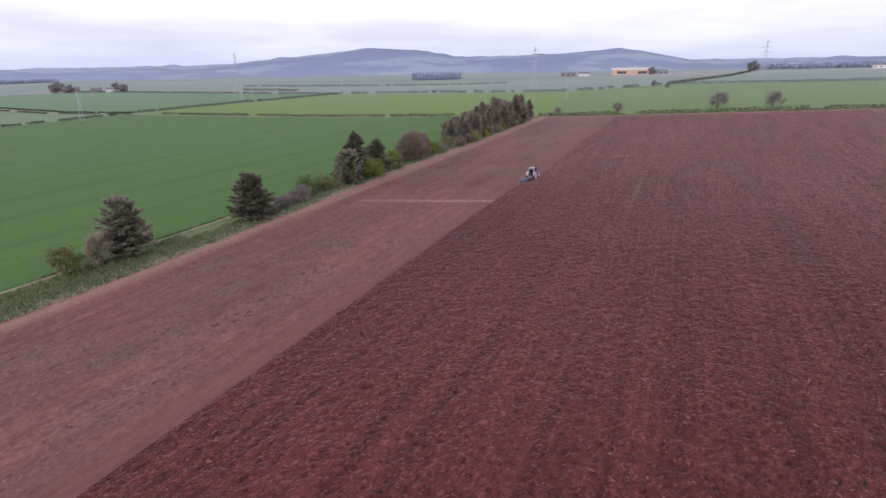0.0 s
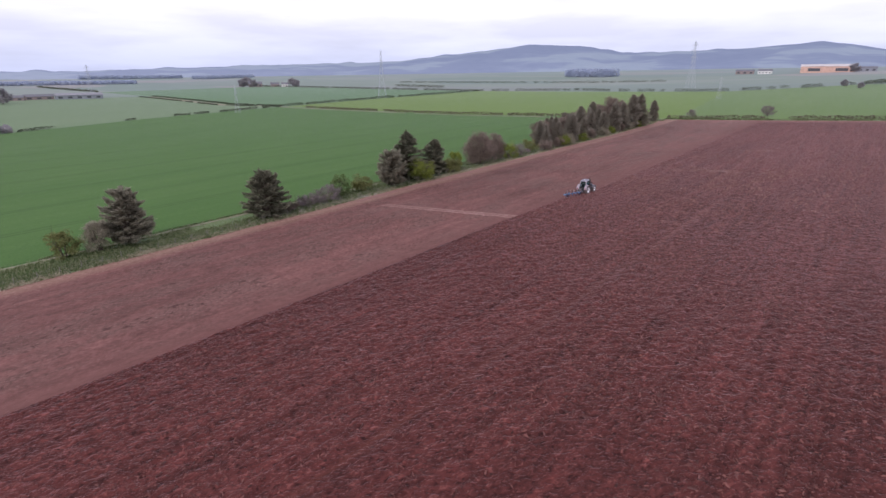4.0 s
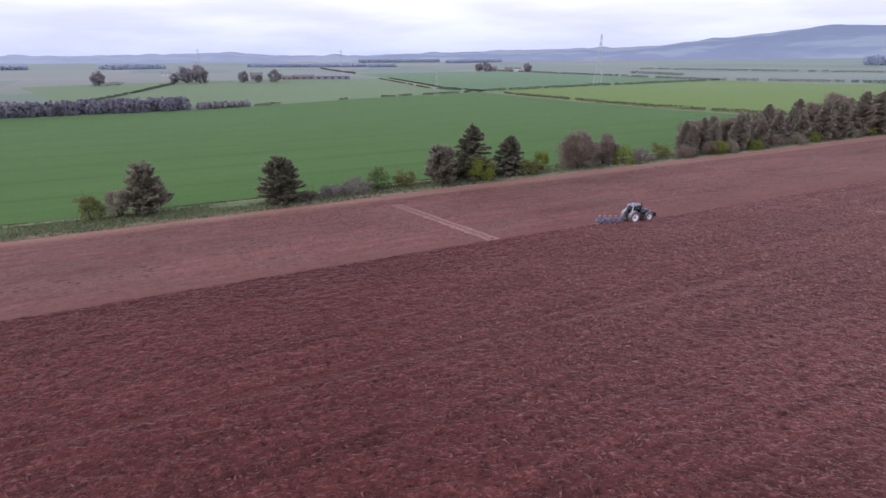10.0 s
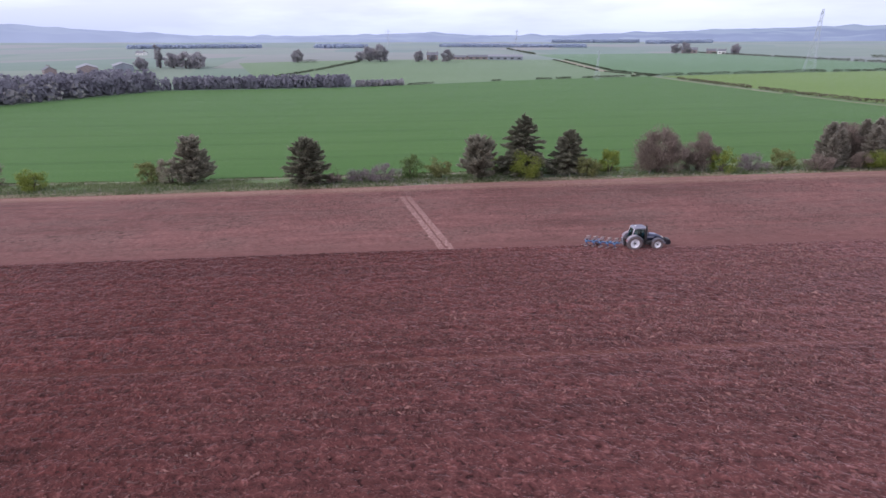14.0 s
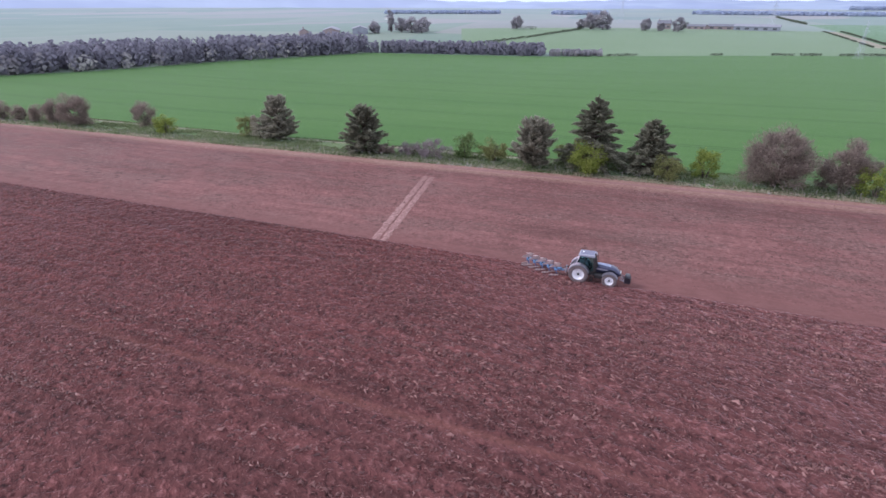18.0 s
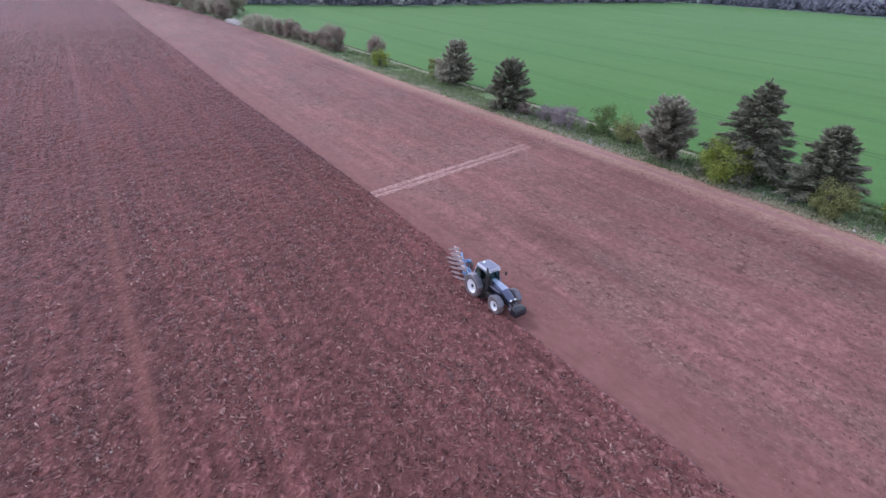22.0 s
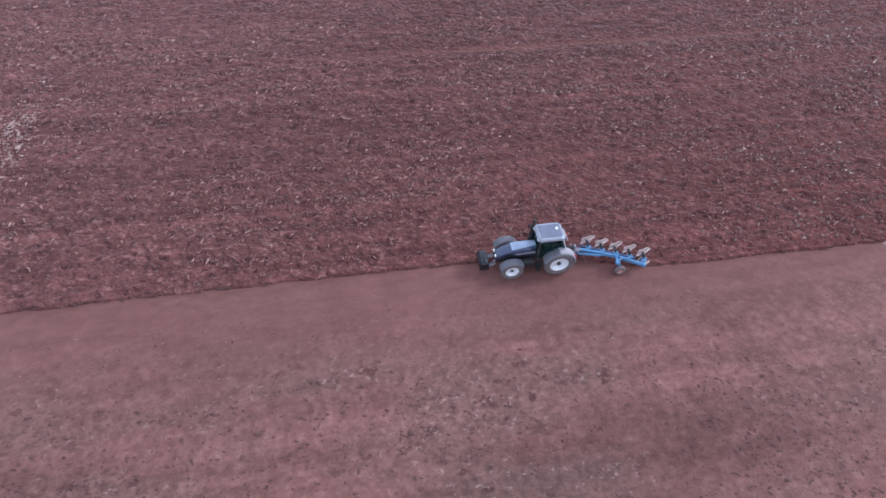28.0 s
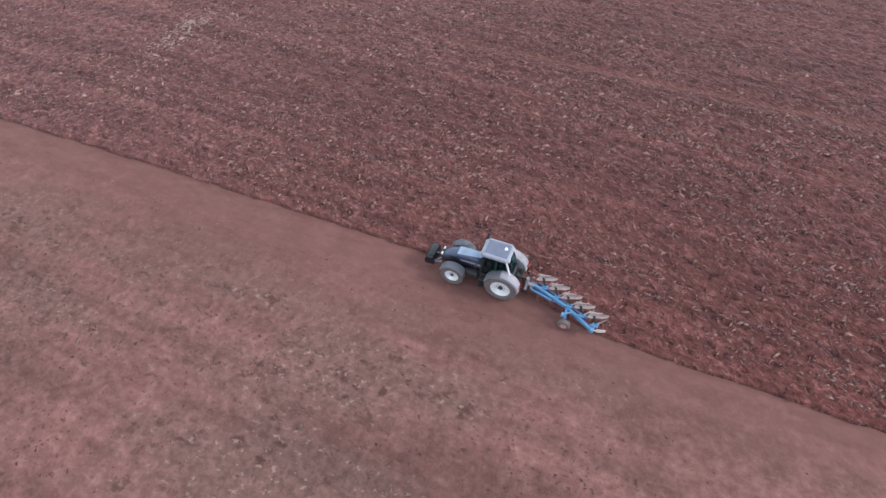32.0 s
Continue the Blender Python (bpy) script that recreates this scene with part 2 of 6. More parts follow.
def soil_bare():
    """Worked, weathered stubble: pale, mottled with dark blotches and pale flecks, in faint lines along the field."""
    m, nt, bs = nodes_of("bare_soil")
    fine = noise_of(nt, 2.2, 6, (1, 0.8, 1), 0.68)
    blot = noise_of(nt, 0.55, 5, (1.1, 0.7, 1), 0.62, warp=0.4)
    mid = noise_of(nt, 0.20, 5, (1.3, 0.45, 1))
    big = noise_of(nt, 0.035, 4, (1.2, 0.5, 1))
    lines = noise_of(nt, 0.8, 3, (1.0, 0.014, 1))
    col = ramp(nt, fine, [(0.32, (0.131, 0.058, 0.052)), (0.5, (0.173, 0.078, 0.071)), (0.68, (0.226, 0.111, 0.101))])
    col = toned(nt, col, blot, 0.34, 0.66, 0.84, 1.15)
    col = toned(nt, col, lines, 0.38, 0.64, 1.10, 0.88)
    col = toned(nt, col, big, 0.38, 0.64, 1.14, 0.84)
    smudge = noise_of(nt, 0.09, 4, (1.0, 0.4, 1), 0.55)
    col = toned(nt, col, smudge, 0.52, 0.66, 1.04, 0.74)
    trash = ramp(nt, mid, [(0.44, (0, 0, 0)), (0.60, (1, 1, 1))])
    col = mixc(nt, maths(nt, "MULTIPLY", trash, 0.55), col, (0.160, 0.090, 0.079))
    speck = noise_of(nt, 2.9, 3, (1, 0.8, 1), 0.6, warp=0.4)
    col = mixc(nt, maths(nt, "ADD", maths(nt, "MULTIPLY", trash, 0.7), 0.2), col, toned(nt, col, speck, 0.38, 0.62, 0.78, 1.20))
    spots = ramp(nt, noise_of(nt, 1.15, 5, (1, 0.75, 1), 0.62, warp=0.3), [(0.555, (0, 0, 0)), (0.645, (1, 1, 1))])
    where = maths(nt, "ADD", maths(nt, "MULTIPLY", trash, 0.80), 0.20)
    col = mixc(nt, maths(nt, "MULTIPLY", spots, where), col, (0.082, 0.036, 0.033))
    flecks = ramp(nt, noise_of(nt, 3.4, 3, (1, 0.7, 1), 0.6), [(0.60, (0, 0, 0)), (0.70, (1, 1, 1))])
    col = mixc(nt, maths(nt, "MULTIPLY", flecks, maths(nt, "ADD", maths(nt, "MULTIPLY", trash, 0.5), 0.1)), col, (0.36, 0.235, 0.21))
    sp = nt.nodes.new("ShaderNodeSeparateXYZ")
    nt.links.new(nt.nodes.new("ShaderNodeNewGeometry").outputs["Position"], sp.inputs[0])
    near = maths(nt, "ADD", sp.outputs[0], maths(nt, "MULTIPLY", maths(nt, "SUBTRACT", mid, 0.5), 7.0))
    lane = nnode(nt, "ShaderNodeMapRange", [(near, 0)], **{"From Min": -40.5, "From Max": -36.0, "To Min": 0.0, "To Max": 0.8}).outputs[0]
    soft = noise_of(nt, 1.3, 5, (1, 0.35, 1), 0.65)
    col = mixc(nt, lane, col, ramp(nt, soft, [(0.3, (0.138, 0.059, 0.053)), (0.7, (0.200, 0.091, 0.083))]))
    rim = maths(nt, "ADD", sp.outputs[0], maths(nt, "MULTIPLY", maths(nt, "SUBTRACT", blot, 0.5), 3.0))
    rim = nnode(nt, "ShaderNodeMapRange", [(rim, 0)], **{"From Min": -72.8, "From Max": -69.8, "To Min": 0.75, "To Max": 0.0}).outputs[0]
    col = mixc(nt, rim, col, ramp(nt, fine, [(0.35, (0.245, 0.135, 0.105)), (0.65, (0.385, 0.245, 0.195))]))
    nt.links.new(col, bs.inputs["Base Color"])
    bs.inputs["Roughness"].default_value = 0.92
    bs.inputs["Specular IOR Level"].default_value = 0.2
    # sheen in place of haze over the far soil
    bs.inputs["Sheen Weight"].default_value = 0.45
    bs.inputs["Sheen Roughness"].default_value = 0.10
    bs.inputs["Sheen Tint"].default_value = (0.9, 0.76, 0.78, 1)
    bump(nt, bs, maths(nt, "ADD", fine, blot), 0.7, 0.10)
    return m


def grass(name, a, b, c, scale=0.35, rows=0.0, bump_d=0.1):
    m, nt, bs = nodes_of(name)
    fine = noise_of(nt, scale * 8, 5)
    big = noise_of(nt, scale * 0.12, 4, (1, 0.5, 1))
    streak = noise_of(nt, 0.35, 3, (1.0, 0.03, 1))
    col = ramp(nt, fine, [(0.3, a), (0.55, b), (0.8, c)])
    col = mixc(nt, maths(nt, "MULTIPLY", ramp(nt, big, [(0.35, (0, 0, 0)), (0.7, (1, 1, 1))]), 0.4), col, c)
    col = mixc(nt, maths(nt, "MULTIPLY", ramp(nt, streak, [(0.4, (0, 0, 0)), (0.65, (1, 1, 1))]), 0.35), col, a)
    if rows:
        sx = nt.nodes.new("ShaderNodeSeparateXYZ")
        nt.links.new(nt.nodes.new("ShaderNodeNewGeometry").outputs["Position"], sx.inputs[0])
        wob = maths(nt, "ADD", sx.outputs[0], maths(nt, "MULTIPLY", noise_of(nt, 0.02, 2), 4.0))
        u = maths(nt, "ABSOLUTE", maths(nt, "SUBTRACT", maths(nt, "MODULO", maths(nt, "ADD", wob, 4800.5), 24.0), 12.0))
        d = maths(nt, "ABSOLUTE", maths(nt, "SUBTRACT", u, 0.95))
        f = maths(nt, "MULTIPLY", maths(nt, "LESS_THAN", d, 0.28), rows)
        col = mixc(nt, f, col, tuple(v * 0.5 for v in a))
    nt.links.new(col, bs.inputs["Base Color"])
    bs.inputs["Roughness"].default_value = 0.85
    bs.inputs["Specular IOR Level"].default_value = 0.15
    # bluish sheen stands in for haze that thickens with distance
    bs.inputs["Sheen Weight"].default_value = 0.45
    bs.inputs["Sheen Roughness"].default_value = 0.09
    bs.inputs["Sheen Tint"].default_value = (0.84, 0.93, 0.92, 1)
    bump(nt, bs, fine, 0.5, bump_d)
    return m


def far_patchwork():
    m, nt, bs = nodes_of("far_fields")
    pos = nt.nodes.new("ShaderNodeNewGeometry").outputs["Position"]
    mp = nnode(nt, "ShaderNodeMapping", [(pos, 0)], Scale=(0.0032, 0.0052, 0.0), Rotation=(0, 0, 0.5))
    v = nt.nodes.new("ShaderNodeTexVoronoi")
    v.inputs["Scale"].default_value = 1.0
    nt.links.new(mp.outputs[0], v.inputs[0])
    sep = nt.nodes.new("ShaderNodeSeparateColor")
    nt.links.new(v.outputs["Color"], sep.inputs[0])
    # greyed greens carry the haze of distance in their colour
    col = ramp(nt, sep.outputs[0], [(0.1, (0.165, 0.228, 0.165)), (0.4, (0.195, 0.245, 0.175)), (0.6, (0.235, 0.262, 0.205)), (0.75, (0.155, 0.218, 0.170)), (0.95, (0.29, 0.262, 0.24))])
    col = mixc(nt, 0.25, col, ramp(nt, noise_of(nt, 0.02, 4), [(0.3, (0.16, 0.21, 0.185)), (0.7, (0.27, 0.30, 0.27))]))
    nt.links.new(col, bs.inputs["Base Color"])
    bs.inputs["Roughness"].default_value = 0.95
    bs.inputs["Specular IOR Level"].default_value = 0.1
    # bluish sheen adds to that haze at grazing angles
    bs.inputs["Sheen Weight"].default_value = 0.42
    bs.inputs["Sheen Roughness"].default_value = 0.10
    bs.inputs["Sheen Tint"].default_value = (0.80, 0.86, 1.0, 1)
    return m


def hill_stuff():
    m, nt, bs = nodes_of("distant_hills")
    n = noise_of(nt, 0.0017, 3, (0.8, 0.8, 5.0))
    n2 = noise_of(nt, 0.02, 3)
    # distance haze is put into these blue-grey hill colours
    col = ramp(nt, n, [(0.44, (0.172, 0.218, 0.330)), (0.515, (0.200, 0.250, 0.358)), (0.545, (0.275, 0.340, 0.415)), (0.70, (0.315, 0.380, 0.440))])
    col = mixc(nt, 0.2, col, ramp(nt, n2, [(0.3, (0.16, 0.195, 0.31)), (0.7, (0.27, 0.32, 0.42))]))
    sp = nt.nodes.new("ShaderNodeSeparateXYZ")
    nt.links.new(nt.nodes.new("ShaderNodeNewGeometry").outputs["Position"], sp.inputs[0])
    # more of the pale haze colour is mixed in towards low y
    haze_mix = nnode(nt, "ShaderNodeMapRange", [(sp.outputs[1], 0)], **{"From Min": 2600.0, "From Max": -800.0, "To Min": 0.22, "To Max": 0.70}).outputs[0]
    col = mixc(nt, haze_mix, col, (0.42, 0.47, 0.60))
    nt.links.new(col, bs.inputs["Base Color"])
    bs.inputs["Roughness"].default_value = 1.0
    bs.inputs["Specular IOR Level"].default_value = 0.0
    return m


def glass_mat():
    m, nt, bs = nodes_of("tinted_cab_glass")
    bs.inputs["Base Color"].default_value = (0.50, 0.74, 0.74, 1)
    bs.inputs["Roughness"].default_value = 0.03
    bs.inputs["Transmission Weight"].default_value = 1.0
    bs.inputs["IOR"].default_value = 1.12
    return m


M_PLOUGH, M_BARE = soil_ploughed(), soil_bare()
# random tones also stand in for lit and shaded faces of the clods
M_CLOD = soil_clods("soil_clods", [(0.12, (0.046, 0.017, 0.017)), (0.42, (0.128, 0.050, 0.047)), (0.70, (0.190, 0.082, 0.077)), (0.92, (0.270, 0.132, 0.124))])
M_SLICE = soil_clods("smeared_soil_slices", [(0.10, (0.078, 0.029, 0.027)), (0.45, (0.140, 0.058, 0.053)), (0.72, (0.215, 0.100, 0.090)), (0.94, (0.350, 0.190, 0.170))], 0.44, 0.50)
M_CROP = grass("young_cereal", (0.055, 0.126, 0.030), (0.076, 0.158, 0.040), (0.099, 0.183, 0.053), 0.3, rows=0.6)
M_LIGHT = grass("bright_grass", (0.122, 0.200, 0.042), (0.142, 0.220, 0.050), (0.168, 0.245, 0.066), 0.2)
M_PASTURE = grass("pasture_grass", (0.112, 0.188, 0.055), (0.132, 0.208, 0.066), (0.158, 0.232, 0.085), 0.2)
# M_MID and M_PALE are paled for haze over the farther fields
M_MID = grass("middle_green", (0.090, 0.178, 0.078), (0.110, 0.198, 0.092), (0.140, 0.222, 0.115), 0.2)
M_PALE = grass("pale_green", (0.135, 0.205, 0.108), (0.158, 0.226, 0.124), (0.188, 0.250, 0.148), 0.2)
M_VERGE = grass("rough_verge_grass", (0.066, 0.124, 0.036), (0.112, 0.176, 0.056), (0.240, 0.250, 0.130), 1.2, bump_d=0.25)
M_DRY = grass("dry_grass_track", (0.22, 0.20, 0.14), (0.29, 0.26, 0.19), (0.36, 0.32, 0.25), 0.8)
M_FAR, M_HILL = far_patchwork(), hill_stuff()
M_SPRUCE = leafy("spruce_needles", (0.108, 0.106, 0.076), (0.238, 0.232, 0.168), (0.405, 0.392, 0.298))
M_PINE = leafy("grey_brown_needles", (0.205, 0.192, 0.150), (0.360, 0.338, 0.266), (0.520, 0.488, 0.392))
M_BELT = leafy("shelter_pine_needles", (0.240, 0.216, 0.178), (0.410, 0.374, 0.312), (0.575, 0.530, 0.450))
M_BROWN = leafy("budding_brown_twigs", (0.165, 0.128, 0.108), (0.295, 0.235, 0.200), (0.430, 0.355, 0.305))
M_MAUVE = leafy("mauve_bramble", (0.171, 0.135, 0.146), (0.284, 0.231, 0.245), (0.409, 0.344, 0.356))
M_LIME = leafy("fresh_lime_leaves", (0.120, 0.160, 0.032), (0.250, 0.300, 0.062), (0.390, 0.430, 0.115))
M_OLIVE = leafy("olive_leaves", (0.115, 0.132, 0.050), (0.235, 0.245, 0.095), (0.360, 0.350, 0.160))
M_GREEN = leafy("mid_green_leaves", (0.069, 0.117, 0.041), (0.152, 0.214, 0.076), (0.262, 0.317, 0.138))
# haze over distance is put into these three pale bluish leaf colours
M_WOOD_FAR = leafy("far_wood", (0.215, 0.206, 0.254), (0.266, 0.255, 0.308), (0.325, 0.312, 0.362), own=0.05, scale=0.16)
M_WOOD_HAZE = leafy("hazed_plantation", (0.430, 0.490, 0.630), (0.490, 0.550, 0.690), (0.540, 0.600, 0.720), own=0.25, scale=0.16)
M_FARTREE = leafy("hazed_bare_trees", (0.290, 0.282, 0.318), (0.390, 0.372, 0.405), (0.490, 0.465, 0.480), own=0.15, scale=0.16)
M_HEDGE = leafy("hedge_leaves", (0.070, 0.088, 0.066), (0.118, 0.140, 0.100), (0.180, 0.192, 0.145))
M_HEDGE_BROWN = leafy("brown_hedge", (0.115, 0.100, 0.072), (0.190, 0.168, 0.125), (0.280, 0.250, 0.190))
M_STRAW = leafy("dry_straw_grass", (0.330, 0.290, 0.200), (0.480, 0.430, 0.320), (0.620, 0.560, 0.440))
M_TUFT = leafy("verge_tufts", (0.088, 0.142, 0.052), (0.178, 0.228, 0.102), (0.430, 0.410, 0.290))
M_WILLOW = leafy("pale_budding_willow", (0.250, 0.222, 0.176), (0.385, 0.352, 0.275), (0.535, 0.495, 0.390))
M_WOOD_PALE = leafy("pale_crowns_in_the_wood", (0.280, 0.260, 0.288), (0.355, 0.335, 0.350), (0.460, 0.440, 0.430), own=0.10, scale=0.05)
M_BARK = paint("bark", (0.10, 0.075, 0.06), 0.9, scale=2)
M_POST = paint("weathered_post", (0.27, 0.245, 0.22), 0.9, scale=4)
M_WIRE = paint("galvanised_wire", (0.35, 0.35, 0.35), 0.5, 0.8)
# pylon steel, paled and blued to stand in for haze
M_STEEL = paint("galvanised_steel_in_haze", (0.50, 0.53, 0.60), 0.6, 0.0)
M_STONE = paint("pale_stone", (0.38, 0.34, 0.32), 0.9, scale=6)


# ---- mesh helpers ----
def mesh_np(name, verts, faces):
    """A mesh from arrays: verts (n, 3) and faces (m, 3 or 4)."""
    verts, faces = np.asarray(verts, np.float32), np.asarray(faces, np.int32)
    me = bpy.data.meshes.new(name)
    me.vertices.add(len(verts))
    me.vertices.foreach_set("co", verts.ravel())
    me.loops.add(faces.size)
    me.loops.foreach_set("vertex_index", faces.ravel())
    me.polygons.add(len(faces))
    me.polygons.foreach_set("loop_start", np.arange(0, faces.size, faces.shape[1], dtype=np.int32))
    me.update(calc_edges=True)
    return me


def smooth(me):
    me.polygons.foreach_set("use_smooth", np.ones(len(me.polygons), bool))
    return me


def put(name, me, material, parent=None, label=""):
    ob = new(name, me)
    if material is not None:
        me.materials.append(material)
    if parent is not None:
        ob.parent = parent
    if label:
        ob["label"] = label
    return ob


def part(name, bm, material, parent, label=""):
    me = bpy.data.meshes.new(name)
    bm.to_mesh(me)
    bm.free()
    return put(name, me, material, parent, label)


def joined(chunks):
    """Several (verts, faces) pairs as one."""
    vs, fs, k = [], [], 0
    for v, f in chunks:
        vs.append(np.asarray(v, float))
        fs.append(np.asarray(f, int) + k)
        k += len(v)
    return np.concatenate(vs), np.concatenate(fs)


def tube(pts, radii, sides=6):
    """A tapered tube along pts, as quads."""
    pts = np.asarray(pts, float)
    d = np.gradient(pts, axis=0)
    d /= np.linalg.norm(d, axis=1)[:, None] + 1e-9
    ref = np.where(np.abs(d[:, 2:3]) < 0.9, [[0, 0, 1.0]], [[1.0, 0, 0]])
    u = np.cross(d, ref)
    u /= np.linalg.norm(u, axis=1)[:, None] + 1e-9
    w = np.cross(d, u)
    a = np.linspace(0, 2 * np.pi, sides, endpoint=False)
    r = np.asarray(radii, float)[:, None, None]
    v = pts[:, None] + r * (np.cos(a)[None, :, None] * u[:, None] + np.sin(a)[None, :, None] * w[:, None])
    n = len(pts)
    i, j = np.meshgrid(np.arange(n - 1), np.arange(sides), indexing="ij")
    k = (j + 1) % sides
    f = np.stack([i * sides + j, i * sides + k, (i + 1) * sides + k, (i + 1) * sides + j], -1).reshape(-1, 4)
    return v.reshape(-1, 3), f


def sprays(centres, along, length, width, rng, flat=0.35):
    """Small pointed blades or sprays: one kite-shaped quad at each centre, lying along the given direction, a little folded."""
    n = len(centres)
    along = along / (np.linalg.norm(along, axis=1)[:, None] + 1e-9)
    side = np.cross(along, rng.normal(size=(n, 3)) * flat + [0, 0, 1])
    side /= np.linalg.norm(side, axis=1)[:, None] + 1e-9
    le = (length * rng.uniform(0.6, 1.3, n))[:, None]
    wi = (width * rng.uniform(0.6, 1.3, n))[:, None]
    sag = np.cross(along, side) * wi * 0.35
    v = np.stack([centres - along * le * 0.5, centres + side * wi * 0.5 + sag, centres + along * le * 0.5, centres - side * wi * 0.5 + sag], 1)
    return v.reshape(-1, 3), np.arange(4 * n).reshape(-1, 4)


# ---- land form ----
LAND = np.array([
    (-34, 108, -26.2), (-34, 0, -27.6), (-34, -150, -29.5), (40, 60, -23.7), (40, 160, -22.2), (100, 0, -21.5), (120, 300, -14.5), (-38, 300, -22.5), (-78, 120, -27.6),
    (-78, 40, -29.0), (-78, -60, -30), (-78, 250, -25.5), (-214, 302, -28), (-382, 243, -29.2), (-414, 57, -32.5), (-250, -100, -32), (-475, 484, -26.3), (-640, 150, -26)])
LAND = np.concatenate([LAND, np.array([
    (-700, -40, -26.5), (-1070, 650, -26), (-123, 1204, -6), (300, 1200, 5), (500, 300, -6), (300, -300, -16), (-300, -600, -30), (-1200, -200, -24), (-400, 1000, -18),
    (-1000, 1500, -8), (500, 2200, 15), (-500, 2500, 10), (-2500, 0, -20), (-2200, 1600, -12), (1500, 1500, 15), (1500, -1000, 0), (0, -1500, -25), (-1500, -1500, -20)])])
_d = np.hypot(LAND[:, None, 0] - LAND[None, :, 0], LAND[:, None, 1] - LAND[None, :, 1])
_n = len(LAND)
_w = np.linalg.solve(np.block([[_d, np.ones((_n, 1))], [np.ones((1, _n)), np.zeros((1, 1))]]), np.r_[LAND[:, 2], 0])


def land(x, y):
    """Height of the ground, from the levels at a few places."""
    x, y = np.asarray(x, float), np.asarray(y, float)
    z = np.full(x.shape, _w[-1])
    for w, (a, b, _) in zip(_w, LAND):
        z = z + w * np.sqrt((x - a) ** 2 + (y - b) ** 2 + 225)
    return z


def ground_at(x, y):
    return float(land(x, y))


TX, TY = -33.8, 132.0            # the tractor's rear axle
EDGE_AHEAD, EDGE_BEHIND = TX + 0.31, TX - 1.48
FENCE_X = -76.3
NORTH_Y = 314.0
# where the bare soil ends against the verge, along the field
SOIL_RIM = [(-30, -330), (-53, -228), (-62.5, -184), (-68.5, -128), (-70.5, -80), (-73.0, -40), (-73.5, 0), (-74.4, 40), (-75.0, 90), (-76.2, 120), (FENCE_X, 250), (FENCE_X - 3, NORTH_Y)]


def rim_x(y):
    return np.interp(y, [q for _, q in SOIL_RIM], [p for p, _ in SOIL_RIM])



def inside(px, py, poly):
    hit = np.zeros(len(px), bool)
    for (x1, y1), (x2, y2) in zip(poly, poly[1:] + poly[:1]):
        c = (y1 > py) != (y2 > py)
        with np.errstate(divide="ignore", invalid="ignore"):
            hit ^= c & (px < (x2 - x1) * (py - y1) / (y2 - y1 + 1e-12) + x1)
    return hit


CROP = [(-86.4, -190), (-118, -171), (-180, -133), (-246, -112), (-338, -62), (-360, 62), (-372, 100), (-392, 175), (-408, 300), (-378, 303), (-208, 318), (-140, 322), (-100, 320), (-97, 292), (-90, 190), (-86.4, 150)]
ZONES = [
    (M_BARE, SOIL_RIM + [(320, NORTH_Y), (320, -330)]),
    (M_CROP, CROP),
    (M_LIGHT, [(-408, 303), (-378, 305), (-140, 324), (-75, 318), (-118, 600), (-213, 606), (-425, 616), (-425, 432)]),
    (M_PASTURE, [(-75, 318), (320, 318), (900, 330), (900, 700), (175, 682), (-23, 726), (-118, 600)]),
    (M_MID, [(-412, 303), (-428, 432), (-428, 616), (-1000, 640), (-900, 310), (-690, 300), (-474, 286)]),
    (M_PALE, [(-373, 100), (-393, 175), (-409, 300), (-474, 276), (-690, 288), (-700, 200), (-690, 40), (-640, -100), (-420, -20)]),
    (M_DRY, [(-409, 300), (-474, 276), (-690, 288), (-690, 300), (-474, 286), (-412, 303)]),
    (M_VERGE, [(-120, -190), (-62, -330), (-20, -330), (-20, NORTH_Y - 1), (320, NORTH_Y), (320, 319), (-140, 325), (-100, 320), (-86.4, 150), (-86.4, -190)]),
]


def ground_lines(inner, centre, reach):
    s = np.concatenate([np.arange(0, inner + 1, 9.0), inner * np.exp(np.linspace(0, math.log(reach / inner), 26))[1:]])
    return centre + np.concatenate([-s[:0:-1], s])


